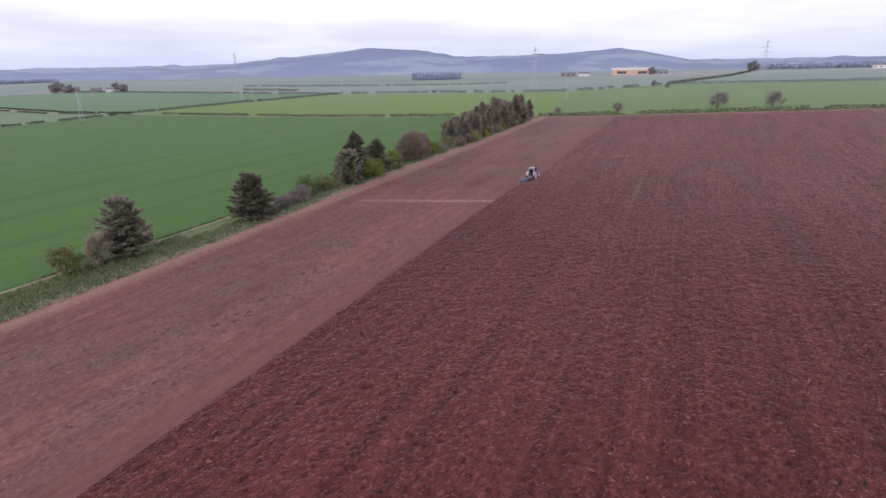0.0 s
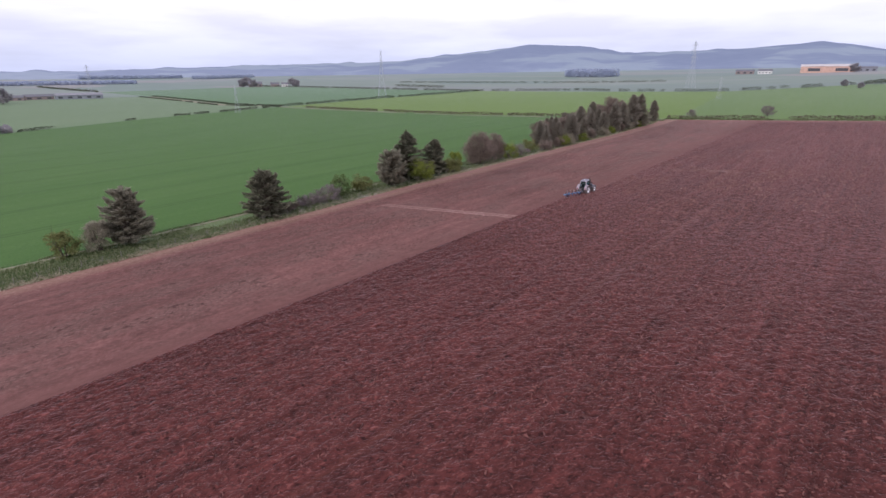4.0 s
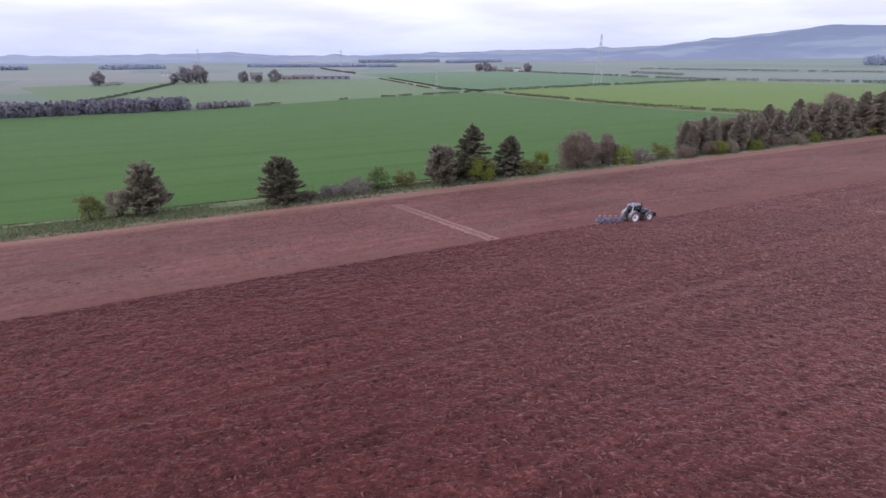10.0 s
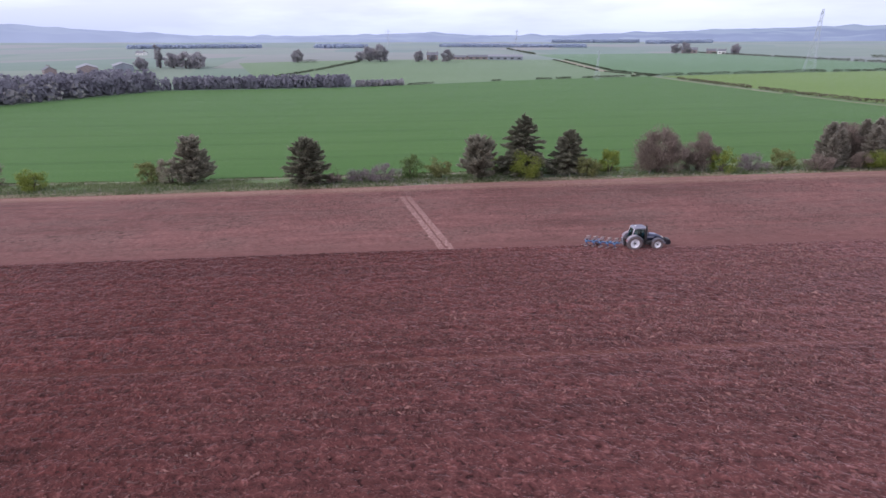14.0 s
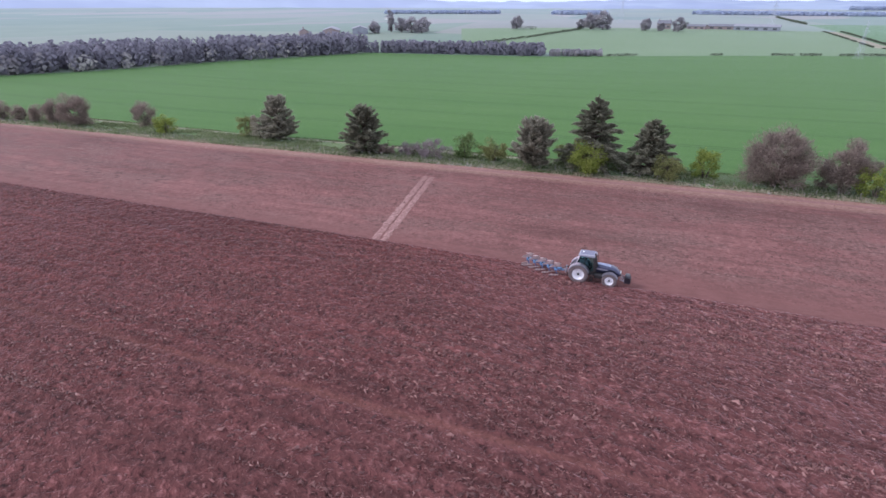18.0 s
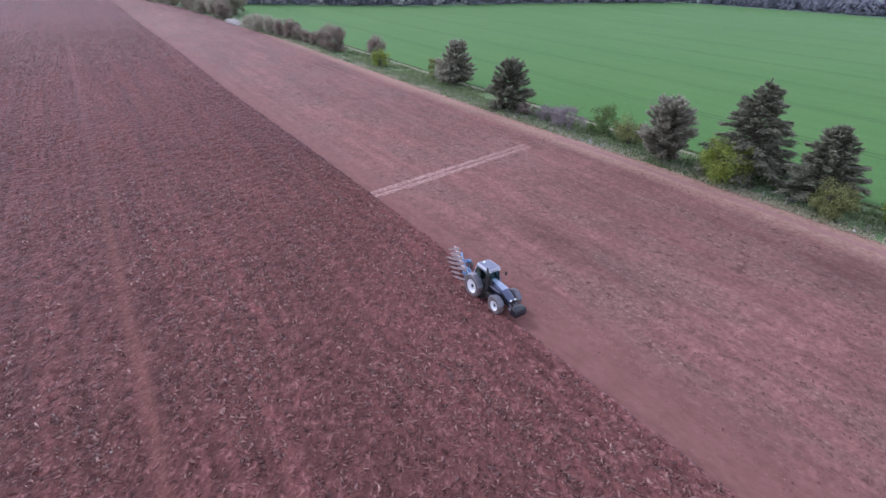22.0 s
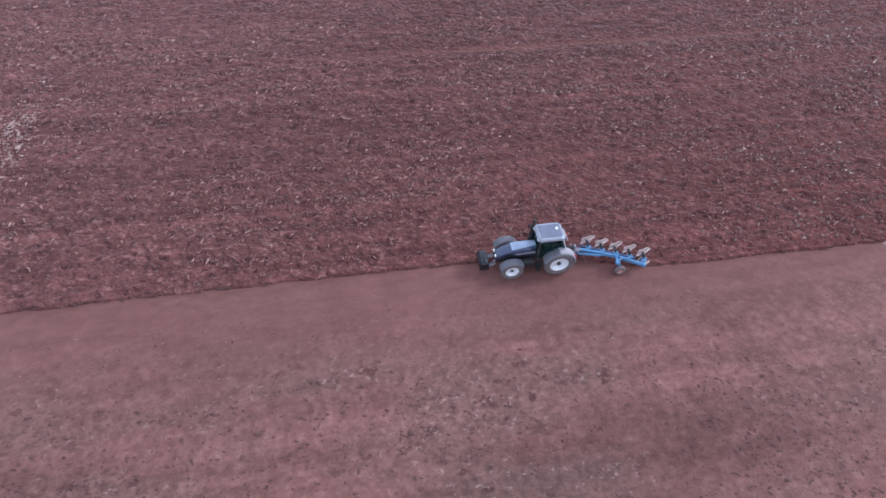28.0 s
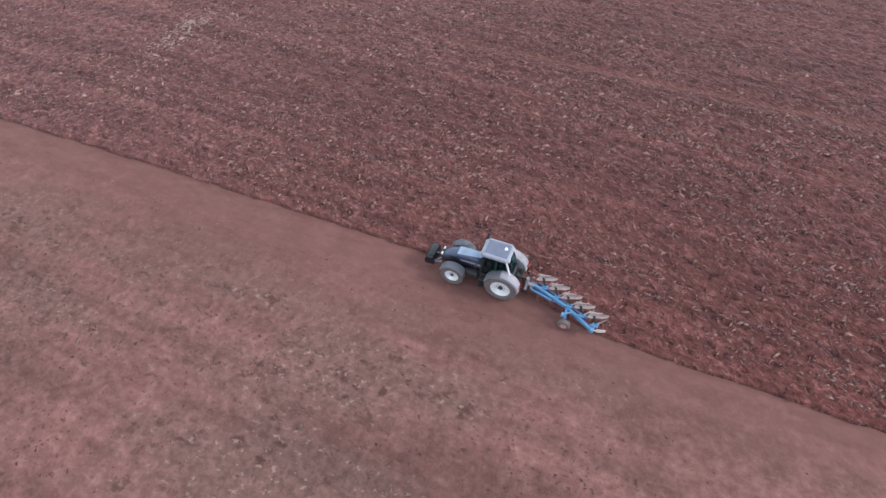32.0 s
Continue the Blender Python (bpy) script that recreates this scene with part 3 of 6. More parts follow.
def build_ground():
    gx, gy = ground_lines(190, -60, 4300), ground_lines(260, 80, 4300)
    bm = bmesh.new()
    grid = [[bm.verts.new((x, y, 0)) for y in gy] for x in gx]
    for i in range(len(gx) - 1):
        for j in range(len(gy) - 1):
            bm.faces.new((grid[i][j], grid[i + 1][j], grid[i + 1][j + 1], grid[i][j + 1]))
    done = set()
    for _, poly in ZONES:
        for (x1, y1), (x2, y2) in zip(poly, poly[1:] + poly[:1]):
            key = tuple(sorted(((x1, y1), (x2, y2))))
            if key in done:
                continue
            done.add(key)
            lo, hi = (min(x1, x2) - 40, min(y1, y2) - 40), (max(x1, x2) + 40, max(y1, y2) + 40)
            near = [f for f in bm.faces if lo[0] < f.calc_center_median().x < hi[0] and lo[1] < f.calc_center_median().y < hi[1] or any(lo[0] < v.co.x < hi[0] and lo[1] < v.co.y < hi[1] for v in f.verts)]
            geom = set(near)
            for f in near:
                geom.update(f.verts)
                geom.update(f.edges)
            bmesh.ops.bisect_plane(bm, geom=list(geom), dist=0.01, plane_co=(x1, y1, 0), plane_no=(y2 - y1, x1 - x2, 0))
    me = bpy.data.meshes.new("ground")
    bm.to_mesh(me)
    bm.free()
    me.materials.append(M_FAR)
    for mm, _ in ZONES:
        me.materials.append(mm)
    c = np.zeros(len(me.polygons) * 3)
    me.polygons.foreach_get("center", c)
    c = c.reshape(-1, 3)
    idx = np.zeros(len(c), np.int32)
    for k in range(len(ZONES), 0, -1):
        idx[inside(c[:, 0], c[:, 1], ZONES[k - 1][1])] = k
    me.polygons.foreach_set("material_index", idx)
    v = np.zeros(len(me.vertices) * 3)
    me.vertices.foreach_get("co", v)
    v = v.reshape(-1, 3)
    v[:, 2] = land(v[:, 0], v[:, 1])
    me.vertices.foreach_set("co", v.ravel())
    me.update()
    return tagged(new("ground", smooth(me)), "open farmland of fields, rough verges and bare soil", "ground", kind="structure")


build_ground()


def build_hills():
    """The hazy ridges all round, past the farmland."""
    prof = np.array([(-180, 0.8), (-142, 0.94), (-128, 0.75), (-126, 0.98), (-124, 0.95), (-118, 0.55), (-110, 0.12), (-104, 0.08), (-97, 0.15), (-88, 0.45), (-83, 0.18), (-75, 0.22), (-60, 0.72), (-48, 1.0),
                     (-45, 1.14), (-41, 1.66), (-36.5, 2.08), (-32, 2.61), (-27, 2.44), (-23, 1.77), (-17, 1.82), (-11.6, 1.97), (-6.6, 2.4), (-3.7, 1.94), (0, 1.17), (10, 1.22), (30, 1.1), (90, 0.9), (180, 0.8)])
    az = np.concatenate([np.arange(-180, -150, 2.0), np.arange(-150, 20, 0.35), np.arange(20, 181, 2.0)])
    el = np.interp(az, prof[:, 0], prof[:, 1])
    rng = np.random.default_rng(5)
    jag = np.interp(az, np.linspace(-180, 180, 515), rng.normal(0, 0.025, 515))
    rows = []
    for r, share in ((2300, -0.6), (2700, 0.22), (3000, 0.40), (3350, 0.68), (3700, 0.90), (4000, 1.0), (4150, 0.8)):
        x, y = r * np.sin(np.radians(az)), 80 + r * np.cos(np.radians(az))
        base = land(x * 0.5, y * 0.5) * 0 - 14.0
        top = 4000 * np.tan(np.radians(el + (jag if share > 0.85 else 0)))
        rows.append(np.stack([x, y, base + (top - base) * share + (noise_rows(az, r) * 6 if 0 < share < 0.95 else 0)], 1))
    v = np.stack(rows).reshape(-1, 3)
    n, m = len(rows), len(az)
    i, j = np.meshgrid(np.arange(n - 1), np.arange(m - 1), indexing="ij")
    f = np.stack([i * m + j, i * m + j + 1, (i + 1) * m + j + 1, (i + 1) * m + j], -1).reshape(-1, 4)
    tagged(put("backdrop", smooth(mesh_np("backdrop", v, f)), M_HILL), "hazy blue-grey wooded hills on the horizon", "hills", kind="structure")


def noise_rows(az, r):
    return np.sin(az * 0.7 + r) + 0.6 * np.sin(az * 1.9 + r * 0.3)


build_hills()


# ---- the worked field ----
EDGE_Y = np.arange(-330, 320, 0.9)
EDGE_N = np.random.default_rng(17).random(len(EDGE_Y))


def plough_edge(y):
    """Where the ploughed land begins, across the field, at y along it."""
    y = np.asarray(y, float)
    t = np.clip((y - (TY - 6.2)) / 7.5, 0, 1)
    return EDGE_BEHIND + (EDGE_AHEAD - EDGE_BEHIND) * t + 0.17 * (np.interp(y, EDGE_Y, EDGE_N) - 0.5) + 0.25 * np.sin(y * 0.05)


def value_noise(x, y, seed):
    """Smooth noise on arrays, one cell a metre."""
    rng = np.random.default_rng(seed)
    tab = rng.random((256, 256))
    xi, yi = np.floor(x).astype(int), np.floor(y).astype(int)
    fx, fy = x - xi, y - yi
    fx, fy = fx * fx * (3 - 2 * fx), fy * fy * (3 - 2 * fy)
    a, b = tab[xi % 256, yi % 256], tab[(xi + 1) % 256, yi % 256]
    c, d = tab[xi % 256, (yi + 1) % 256], tab[(xi + 1) % 256, (yi + 1) % 256]
    return (a * (1 - fx) + b * fx) * (1 - fy) + (c * (1 - fx) + d * fx) * fy


def sheet(name, xs_of, ys, lift, relief, material, label, category):
    """A strip of land between two lines, laid just over the ground."""
    s = xs_of[2]
    x = np.stack([xs_of[0](ys) + (xs_of[1](ys) - xs_of[0](ys)) * q for q in s])
    y = np.repeat(ys[None], len(s), 0)
    z = land(x, y) + lift + relief(x, y)
    z[0], z[-1] = land(x[0], y[0]) - 0.03, land(x[-1], y[-1]) - 0.03
    v = np.stack([x, y, z], -1).reshape(-1, 3)
    n, m = x.shape
    i, j = np.meshgrid(np.arange(n - 1), np.arange(m - 1), indexing="ij")
    f = np.stack([i * m + j, (i + 1) * m + j, (i + 1) * m + j + 1, i * m + j + 1], -1).reshape(-1, 4)
    return tagged(put(name, mesh_np(name, v, f), material), label, category, kind="structure")


def plough_relief(x, y):
    row = np.abs(((x * 1 + 500) / 0.48) % 1 - 0.5) * 2
    amp = np.clip((x - plough_edge(y)) / 0.5, 0.3, 1)
    near = np.exp(-((x + 7.6) / 0.7) ** 2) * np.clip((150 - y) / 20, 0, 1)
    return amp * (1 - 0.75 * near) * (0.10 * row + 0.20 * (value_noise((x * 0.68 + y * 0.73) * 1.7, (x * 0.73 - y * 0.68) * 2.1, 1) - 0.4) + 0.12 * (value_noise(x * 5, y * 3.1, 2) - 0.5)) - 0.06 * near


_q1 = np.linspace(0, 1, 330) ** 1.25
sheet("ploughed_ground", (plough_edge, lambda y: np.full(np.shape(y), 75.0), _q1), np.concatenate([np.arange(-120, -10, 1.2), np.arange(-10, 190, 0.40), np.arange(190, NORTH_Y - 8, 0.9)]), 0.16, plough_relief, M_PLOUGH,
      "dark red-brown ploughed soil turned in long furrows", "ploughed field")
_q2 = np.linspace(0, 1, 60)
sheet("ploughed_ground", (lambda y: np.full(np.shape(y), 73.0), lambda y: np.full(np.shape(y), 300.0), _q2), np.arange(-325, NORTH_Y - 8, 3.0), 0.14, lambda x, y: 0.1 * value_noise(x, y, 4), M_PLOUGH,
      "dark red-brown ploughed soil on the far side of the field", "ploughed field")
sheet("ploughed_ground", (plough_edge, lambda y: np.full(np.shape(y), 75.0), _q2), np.arange(-325, -119.5, 2.0), 0.14, lambda x, y: 0.1 * value_noise(x, y, 5), M_PLOUGH,
      "dark red-brown ploughed soil running to the headland", "ploughed field")


def clods(name, n, x0, x1, y0, y1, size, rng, keep, lift, label, slim=1.0, material=None):
    """Loose lumps of turned soil: squat, uneven four-sided lumps, longest across the furrow or along it."""
    x, y = rng.uniform(x0, x1, n * 2), rng.uniform(y0, y1, n * 2)
    ok = keep(x, y, rng)
    x, y = x[ok][:n], y[ok][:n]
    k = len(x)
    s = size * np.minimum(rng.lognormal(0, 0.36, k), 1.9)
    a = rng.normal(1.1, 0.62 / slim, k)
    le, wi, hi = s * rng.uniform(1.0, 2.5, k), s * rng.uniform(0.45, 0.95, k) / slim, s * rng.uniform(0.35, 0.7, k) / slim
    ca, sa = np.cos(a), np.sin(a)
    base = land(x, y) + lift(x, y)
    v = np.zeros((k, 5, 3))
    for q, (p, r) in enumerate(((-0.5, -0.5), (0.5, -0.4), (0.45, 0.5), (-0.5, 0.45))):
        px, py = le * (p + rng.normal(0, 0.08, k)), wi * (r + rng.normal(0, 0.08, k))
        v[:, q] = np.stack([x + px * ca - py * sa, y + px * sa + py * ca, base - 0.05], 1)
    px, py = le * rng.uniform(-0.3, 0.3, k), wi * rng.uniform(-0.3, 0.3, k)
    v[:, 4] = np.stack([x + px * ca - py * sa, y + px * sa + py * ca, base + hi], 1)
    f = np.array([(0, 1, 4), (1, 2, 4), (2, 3, 4), (3, 0, 4)])[None] + 5 * np.arange(k)[:, None, None]
    return tagged(put(name, mesh_np(name, v.reshape(-1, 3), f.reshape(-1, 3)), material or M_CLOD), label, "soil clods", kind="stuff")


def keep_ploughed(x, y, rng):
    row = np.abs(((x + 500) / 0.48) % 1 - 0.5) * 2
    patch = value_noise(x * 0.11, y * 0.05, 7)
    row = row * (0.25 + 1.3 * value_noise(np.floor((x + 500) / 0.48) * 7.31, y * 0.02, 8))
    band = (np.abs(x + 7.6) < 0.6) & (y < 140)
    return (x > plough_edge(y) + 0.15) & (rng.random(len(x)) < (0.10 + 0.90 * row) * (0.35 + 0.9 * patch)) & ~(band & (rng.random(len(x)) < 0.85))


def keep_slices(x, y, rng):
    """Slices lie thick in short runs along some of the furrows, thin in between."""
    runs = value_noise(np.floor((x + 500) / 0.45) * 3.7 + 0.3 * np.sin(y * 0.8), y * 0.16, 13)
    spread = value_noise(x * 0.16, y * 0.10, 14)
    return (x > plough_edge(y) + 0.3) & (np.abs(x + 7.6) > 0.6) & (rng.random(len(x)) < np.clip((runs - 0.45) * 2.4, 0.10, 1) * np.clip((spread - 0.22) * 1.8, 0.08, 1))


_rng = np.random.default_rng(11)
_lift = lambda x, y: 0.16 + plough_relief(x, y)
clods("soil_clods", 95000, -35.5, 48, 5, 198, 0.10, _rng, keep_ploughed, _lift, "loose clods of turned red-brown soil over the furrows")
clods("soil_clods", 32000, -35.5, 60, 198, 300, 0.13, _rng, keep_ploughed, _lift, "loose clods of red-brown soil towards the far headland")
clods("soil_clods", 24000, -35.5, 48, -90, 5, 0.18, _rng, keep_ploughed, _lift, "loose clods of red-brown soil along the near furrows")


def furrow_slices(n, x0, x1, y0, y1, size, rng, label):
    """Curled slices of smeared soil: bent ridges that taper to both ends and lean over."""
    x, y = rng.uniform(x0, x1, n * 4), rng.uniform(y0, y1, n * 4)
    ok = keep_slices(x, y, rng)
    x, y = x[ok][:n], y[ok][:n]
    k = len(x)
    le = size * np.minimum(rng.lognormal(0, 0.42, k), 2.2)
    wi, hi = le * rng.uniform(0.10, 0.21, k), le * rng.uniform(0.18, 0.40, k)
    a, bend, lean = rng.uniform(-1.0, 2.6, k), rng.normal(0, 1.5, k), rng.uniform(-0.8, 0.8, k)
    base = land(x, y) + 0.15 + plough_relief(x, y)
    v = np.zeros((k, 3, 3, 3))
    for q, t in enumerate((-0.5, rng.uniform(-0.15, 0.15, k), 0.5)):
        th = a + bend * t
        px = x + le * t * np.cos(a + bend * t * 0.5)
        py = y + le * t * np.sin(a + bend * t * 0.5)
        f = (1 - (2 * t) ** 2) * 0.85 + 0.15
        nx, ny = -np.sin(th), np.cos(th)
        rise = hi * f * rng.uniform(0.75, 1.25, k)
        v[:, q, 0] = np.stack([px - nx * wi * f, py - ny * wi * f, base - 0.06], 1)
        v[:, q, 1] = np.stack([px + nx * wi * f * lean, py + ny * wi * f * lean, base + rise], 1)
        v[:, q, 2] = np.stack([px + nx * wi * f, py + ny * wi * f, base - 0.06], 1)
    quad = np.array([(3 * q + r, 3 * q + r + 1, 3 * q + r + 4, 3 * q + r + 3) for q in range(2) for r in range(2)])
    f = quad[None] + 9 * np.arange(k)[:, None, None]
    return tagged(put("furrow_slices", mesh_np("furrow_slices", v.reshape(-1, 3), f.reshape(-1, 4)), M_SLICE), label, "soil clods", kind="stuff")


furrow_slices(84000, -35.5, 45, 15, 198, 0.25, _rng, "long curled slices of soil turned over and smeared by the plough")
furrow_slices(26000, -35.5, 0, 88, 178, 0.26, _rng, "dense curled slices of fresh soil beside the open furrow")
furrow_slices(6000, -35.5, 45, 198, 270, 0.36, _rng, "curled slices of turned soil towards the far headland")
furrow_slices(7000, -35.5, 30, -60, 15, 0.42, _rng, "curled slices of turned soil along the near furrows")


def keep_bare(x, y, rng):
    patch = value_noise(x * 0.25, y * 0.12, 9)
    return (x < plough_edge(y) - 2.5) & (rng.random(len(x)) < np.clip((patch - 0.30) * 1.6, 0.04, 1))


clods("soil_clods", 26000, -73, -35, 60, 190, 0.07, _rng, keep_bare, lambda x, y: 0.0 * x + 0.01, "small crumbs of soil and root on the unploughed ground")


def keep_crumbs(x, y, rng):
    patch = value_noise(x * 0.16, y * 0.09, 12)
    return (x < plough_edge(y) - 7.0) & (rng.random(len(x)) < np.clip((patch - 0.35) * 1.6, 0.06, 1))


def keep_furrow_shade(x, y, rng):
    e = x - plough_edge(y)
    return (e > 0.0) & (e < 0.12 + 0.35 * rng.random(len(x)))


# dark crumbs stand in for the shadow of the furrow wall
M_FURROW_SHADE = paint("furrow_shade_soil", (0.080, 0.033, 0.030), 0.75, scale=1.6)
clods("furrow_shade_crumbs", 9000, -35.9, -32.6, 20, 215, 0.10, _rng, keep_furrow_shade, lambda x, y: 0.0 * x + 0.13, "dark crumbs standing in for shade in the open furrow beside the unploughed soil", 1.0, M_FURROW_SHADE)
# crumbs this dark also stand in for small shadows and holes
M_CRUMB = paint("shadow_dark_crumbs", (0.118, 0.056, 0.050), 0.9, scale=3)
clods("soil_clods", 19000, -72, -38, 70, 190, 0.115, _rng, keep_crumbs, lambda x, y: 0.0 * x + 0.01, "lumps darkened like shadowed holes over the unploughed ground", 1.0, M_CRUMB)


def soil_band(name, p, q, width, material, label, lift=0.06, n=60, fade=0.0):
    """A worn band on the soil between two places, with uneven edges."""
    p, q = np.array(p, float), np.array(q, float)
    d = (q - p) / np.linalg.norm(q - p)
    s = np.array([-d[1], d[0]])
    t = np.linspace(0, 1, n)
    rng = np.random.default_rng(int(abs(p[0] * 7 + p[1])))
    cols = []
    for e in np.linspace(-0.5, 0.5, 7):
        w = width * (1 + 0.15 * rng.normal(size=n)) * (1 - fade * t)
        xy = p + (q - p) * t[:, None] + s * (e * w)[:, None]
        up = 0.0 if abs(e) == 0.5 else lift * (1 + 0.4 * rng.normal(size=n))
        cols.append(np.c_[xy, land(xy[:, 0], xy[:, 1]) + (up if abs(e) < 0.5 else -0.02)])
    v = np.stack(cols).reshape(-1, 3)
    i, j = np.meshgrid(np.arange(6), np.arange(n - 1), indexing="ij")
    f = np.stack([i * n + j, i * n + j + 1, (i + 1) * n + j + 1, (i + 1) * n + j], -1).reshape(-1, 4)
    return tagged(put(name, mesh_np(name, v, f), material), label, "soil track", kind="structure")


def rolled_soil():
    """Pressed pale soil, worn away in patches towards the verge."""
    m, nt, bs = nodes_of("rolled_pale_soil")
    fine = noise_of(nt, 2.4, 5, (1, 1, 1), 0.7)
    col = ramp(nt, fine, [(0.38, (0.175, 0.083, 0.074)), (0.5, (0.275, 0.145, 0.130)), (0.62, (0.385, 0.235, 0.210))])
    sp = nt.nodes.new("ShaderNodeSeparateXYZ")
    nt.links.new(nt.nodes.new("ShaderNodeNewGeometry").outputs["Position"], sp.inputs[0])
    near = maths(nt, "ADD", sp.outputs[0], maths(nt, "MULTIPLY", maths(nt, "SUBTRACT", noise_of(nt, 0.5, 4), 0.5), 16.0))
    worn = nnode(nt, "ShaderNodeMapRange", [(near, 0)], **{"From Min": -66.0, "From Max": -50.0, "To Min": 0.78, "To Max": 0.10}).outputs[0]
    ends = nnode(nt, "ShaderNodeMapRange", [(sp.outputs[1], 0)], **{"From Min": 160.0, "From Max": 180.0, "To Min": 1.0, "To Max": 0.3}).outputs[0]
    col = mixc(nt, maths(nt, "MULTIPLY", worn, ends), col, ramp(nt, fine, [(0.34, (0.150, 0.068, 0.061)), (0.5, (0.200, 0.096, 0.086)), (0.66, (0.255, 0.134, 0.120))]))
    nt.links.new(col, bs.inputs["Base Color"])
    bs.inputs["Roughness"].default_value = 0.9
    bump(nt, bs, fine, 0.6, 0.08)
    return m


M_ROLLED = rolled_soil()
for off in (-0.62, 0.62):
    soil_band("soil_track", (-35.4, 107.4 + off), (-66.0, 101.2 + off), 1.05, M_ROLLED, "pale tyre lane pressed across the unploughed soil", 0.05)
    soil_band("soil_track", (-66.0, 101.2 + off), (-71.5, 100.1 + off), 0.8, M_BARE, "faint end of a tyre lane", 0.04, 20, 0.7)


def tyre_marks(x0, y0, x1, y1, label):
    """A faint run of lug prints pressed into the soil: pairs of short slanting bars."""
    n = int(math.hypot(x1 - x0, y1 - y0) / 0.42)
    v, f = [], []
    rng = np.random.default_rng(31)
    for k in range(n):
        t = k / n
        for s in (-1, 1):
            if rng.random() < 0.25:
                continue
            cx, cy = x0 + (x1 - x0) * t + s * 0.16 + rng.normal(0, 0.03), y0 + (y1 - y0) * t + s * 0.1
            ax, ay = 0.19, 0.09 * s
            z = ground_at(cx, cy)
            i = len(v)
            v += [(cx - ax, cy - ay - 0.06, z + 0.004), (cx + ax, cy + ay - 0.06, z + 0.004), (cx + ax, cy + ay + 0.06, z + 0.03), (cx - ax, cy - ay + 0.06, z + 0.03), (cx - ax, cy - ay + 0.10, z - 0.01), (cx + ax, cy + ay + 0.10, z - 0.01)]
            f += [(i, i + 1, i + 2, i + 3), (i + 3, i + 2, i + 5, i + 4)]
    return tagged(put("tyre_marks", mesh_np("tyre_marks", v, f), M_BARE), label, "tyre marks", kind="stuff")


tyre_marks(-57.4, 112, -56.9, 158, "faint run of tyre lug prints along the unploughed soil")


# ---- tractor and plough ----
def box(bm, c, s, bevel=0.0, rot=None, taper=None):
    """A bevelled block: centre, size, optional turn, and taper (x, y) of its top."""
    m = Matrix.Translation(c) @ (rot.to_4x4() if rot else Matrix.Identity(4))
    r = bmesh.ops.create_cube(bm, size=1.0)
    for v in r["verts"]:
        k = taper if taper and v.co.z > 0 else (1, 1)
        v.co = m @ Vector((v.co.x * s[0] * k[0], v.co.y * s[1] * k[1], v.co.z * s[2]))
    if bevel:
        es = list({e for v in r["verts"] for e in v.link_edges})
        bmesh.ops.bevel(bm, geom=es, offset=bevel, segments=2, affect="EDGES", profile=0.5)
    return bm


def rod(bm, a, b, r, sides=10, r2=None):
    """A round bar from a to b."""
    a, b = Vector(a), Vector(b)
    m = Matrix.Translation((a + b) / 2) @ (b - a).to_track_quat("Z", "Y").to_matrix().to_4x4()
    bmesh.ops.create_cone(bm, cap_ends=True, segments=sides, radius1=r, radius2=r if r2 is None else r2, depth=(b - a).length, matrix=m)
    return bm


def beam(bm, a, b, w, h, bevel=0.012):
    """A square-section bar from a to b."""
    a, b = Vector(a), Vector(b)
    q = (b - a).to_track_quat("Y", "Z").to_matrix()
    return box(bm, (a + b) / 2, (w, (b - a).length, h), bevel, q)


def lathe(bm, prof, axis_x=True, seg=36):
    """A ring turned about the x axis from (x, r) pairs."""
    rings = []
    for x, r in prof:
        rings.append([bm.verts.new((x, r * math.cos(2 * math.pi * k / seg), r * math.sin(2 * math.pi * k / seg))) for k in range(seg)])
    for p, q in zip(rings, rings[1:]):
        for k in range(seg):
            bm.faces.new((p[k], p[(k + 1) % seg], q[(k + 1) % seg], q[k]))
    for f in bm.faces:
        f.smooth = True
    return bm


def plate(bm, pts, thick):
    """A flat sheet with thickness from its outline."""
    pts = [Vector(p) for p in pts]
    n = (pts[1] - pts[0]).cross(pts[2] - pts[0]).normalized() * thick / 2
    a, b = [bm.verts.new(p + n) for p in pts], [bm.verts.new(p - n) for p in pts]
    bm.faces.new(a)
    bm.faces.new(b[::-1])
    for k in range(len(pts)):
        bm.faces.new((a[k], b[k], b[(k + 1) % len(pts)], a[(k + 1) % len(pts)]))
    return bm


DUST = (0.30, 0.20, 0.17)
M_HOOD = paint("slate_blue_metallic_paint", (0.048, 0.062, 0.128), 0.35, 0.25, DUST, 0.28, 2.0, 0.4)
M_PANEL = paint("light_steel_blue_paint", (0.34, 0.39, 0.54), 0.4, 0.2, DUST, 0.2, 2.0)
M_GREY = paint("slate_grey_dusty_plastic", (0.262, 0.248, 0.300), 0.5, 0.0, DUST, 0.22, 2.0)
M_CAP = paint("pale_dusty_grey", (0.64, 0.57, 0.64), 0.5, 0.0, DUST, 0.2, 2.0)
M_ROOFP = paint("pale_grey_roof", (0.31, 0.31, 0.385), 0.4, 0.0, DUST, 0.25, 2.0)
M_ROOFD = paint("slate_roof_panel", (0.16, 0.165, 0.25), 0.45, 0.1, DUST, 0.35, 2.0)
M_BLACK = paint("black_plastic", (0.018, 0.019, 0.022), 0.5, 0.0, DUST, 0.18, 3.0)
M_CHASSIS = paint("dark_cast_iron", (0.045, 0.050, 0.060), 0.6, 0.3, DUST, 0.35, 3.0)
M_TYRE = paint("dusty_tyre_rubber", (0.125, 0.098, 0.104), 0.9, 0.0, (0.29, 0.21, 0.20), 0.75, 2.5)
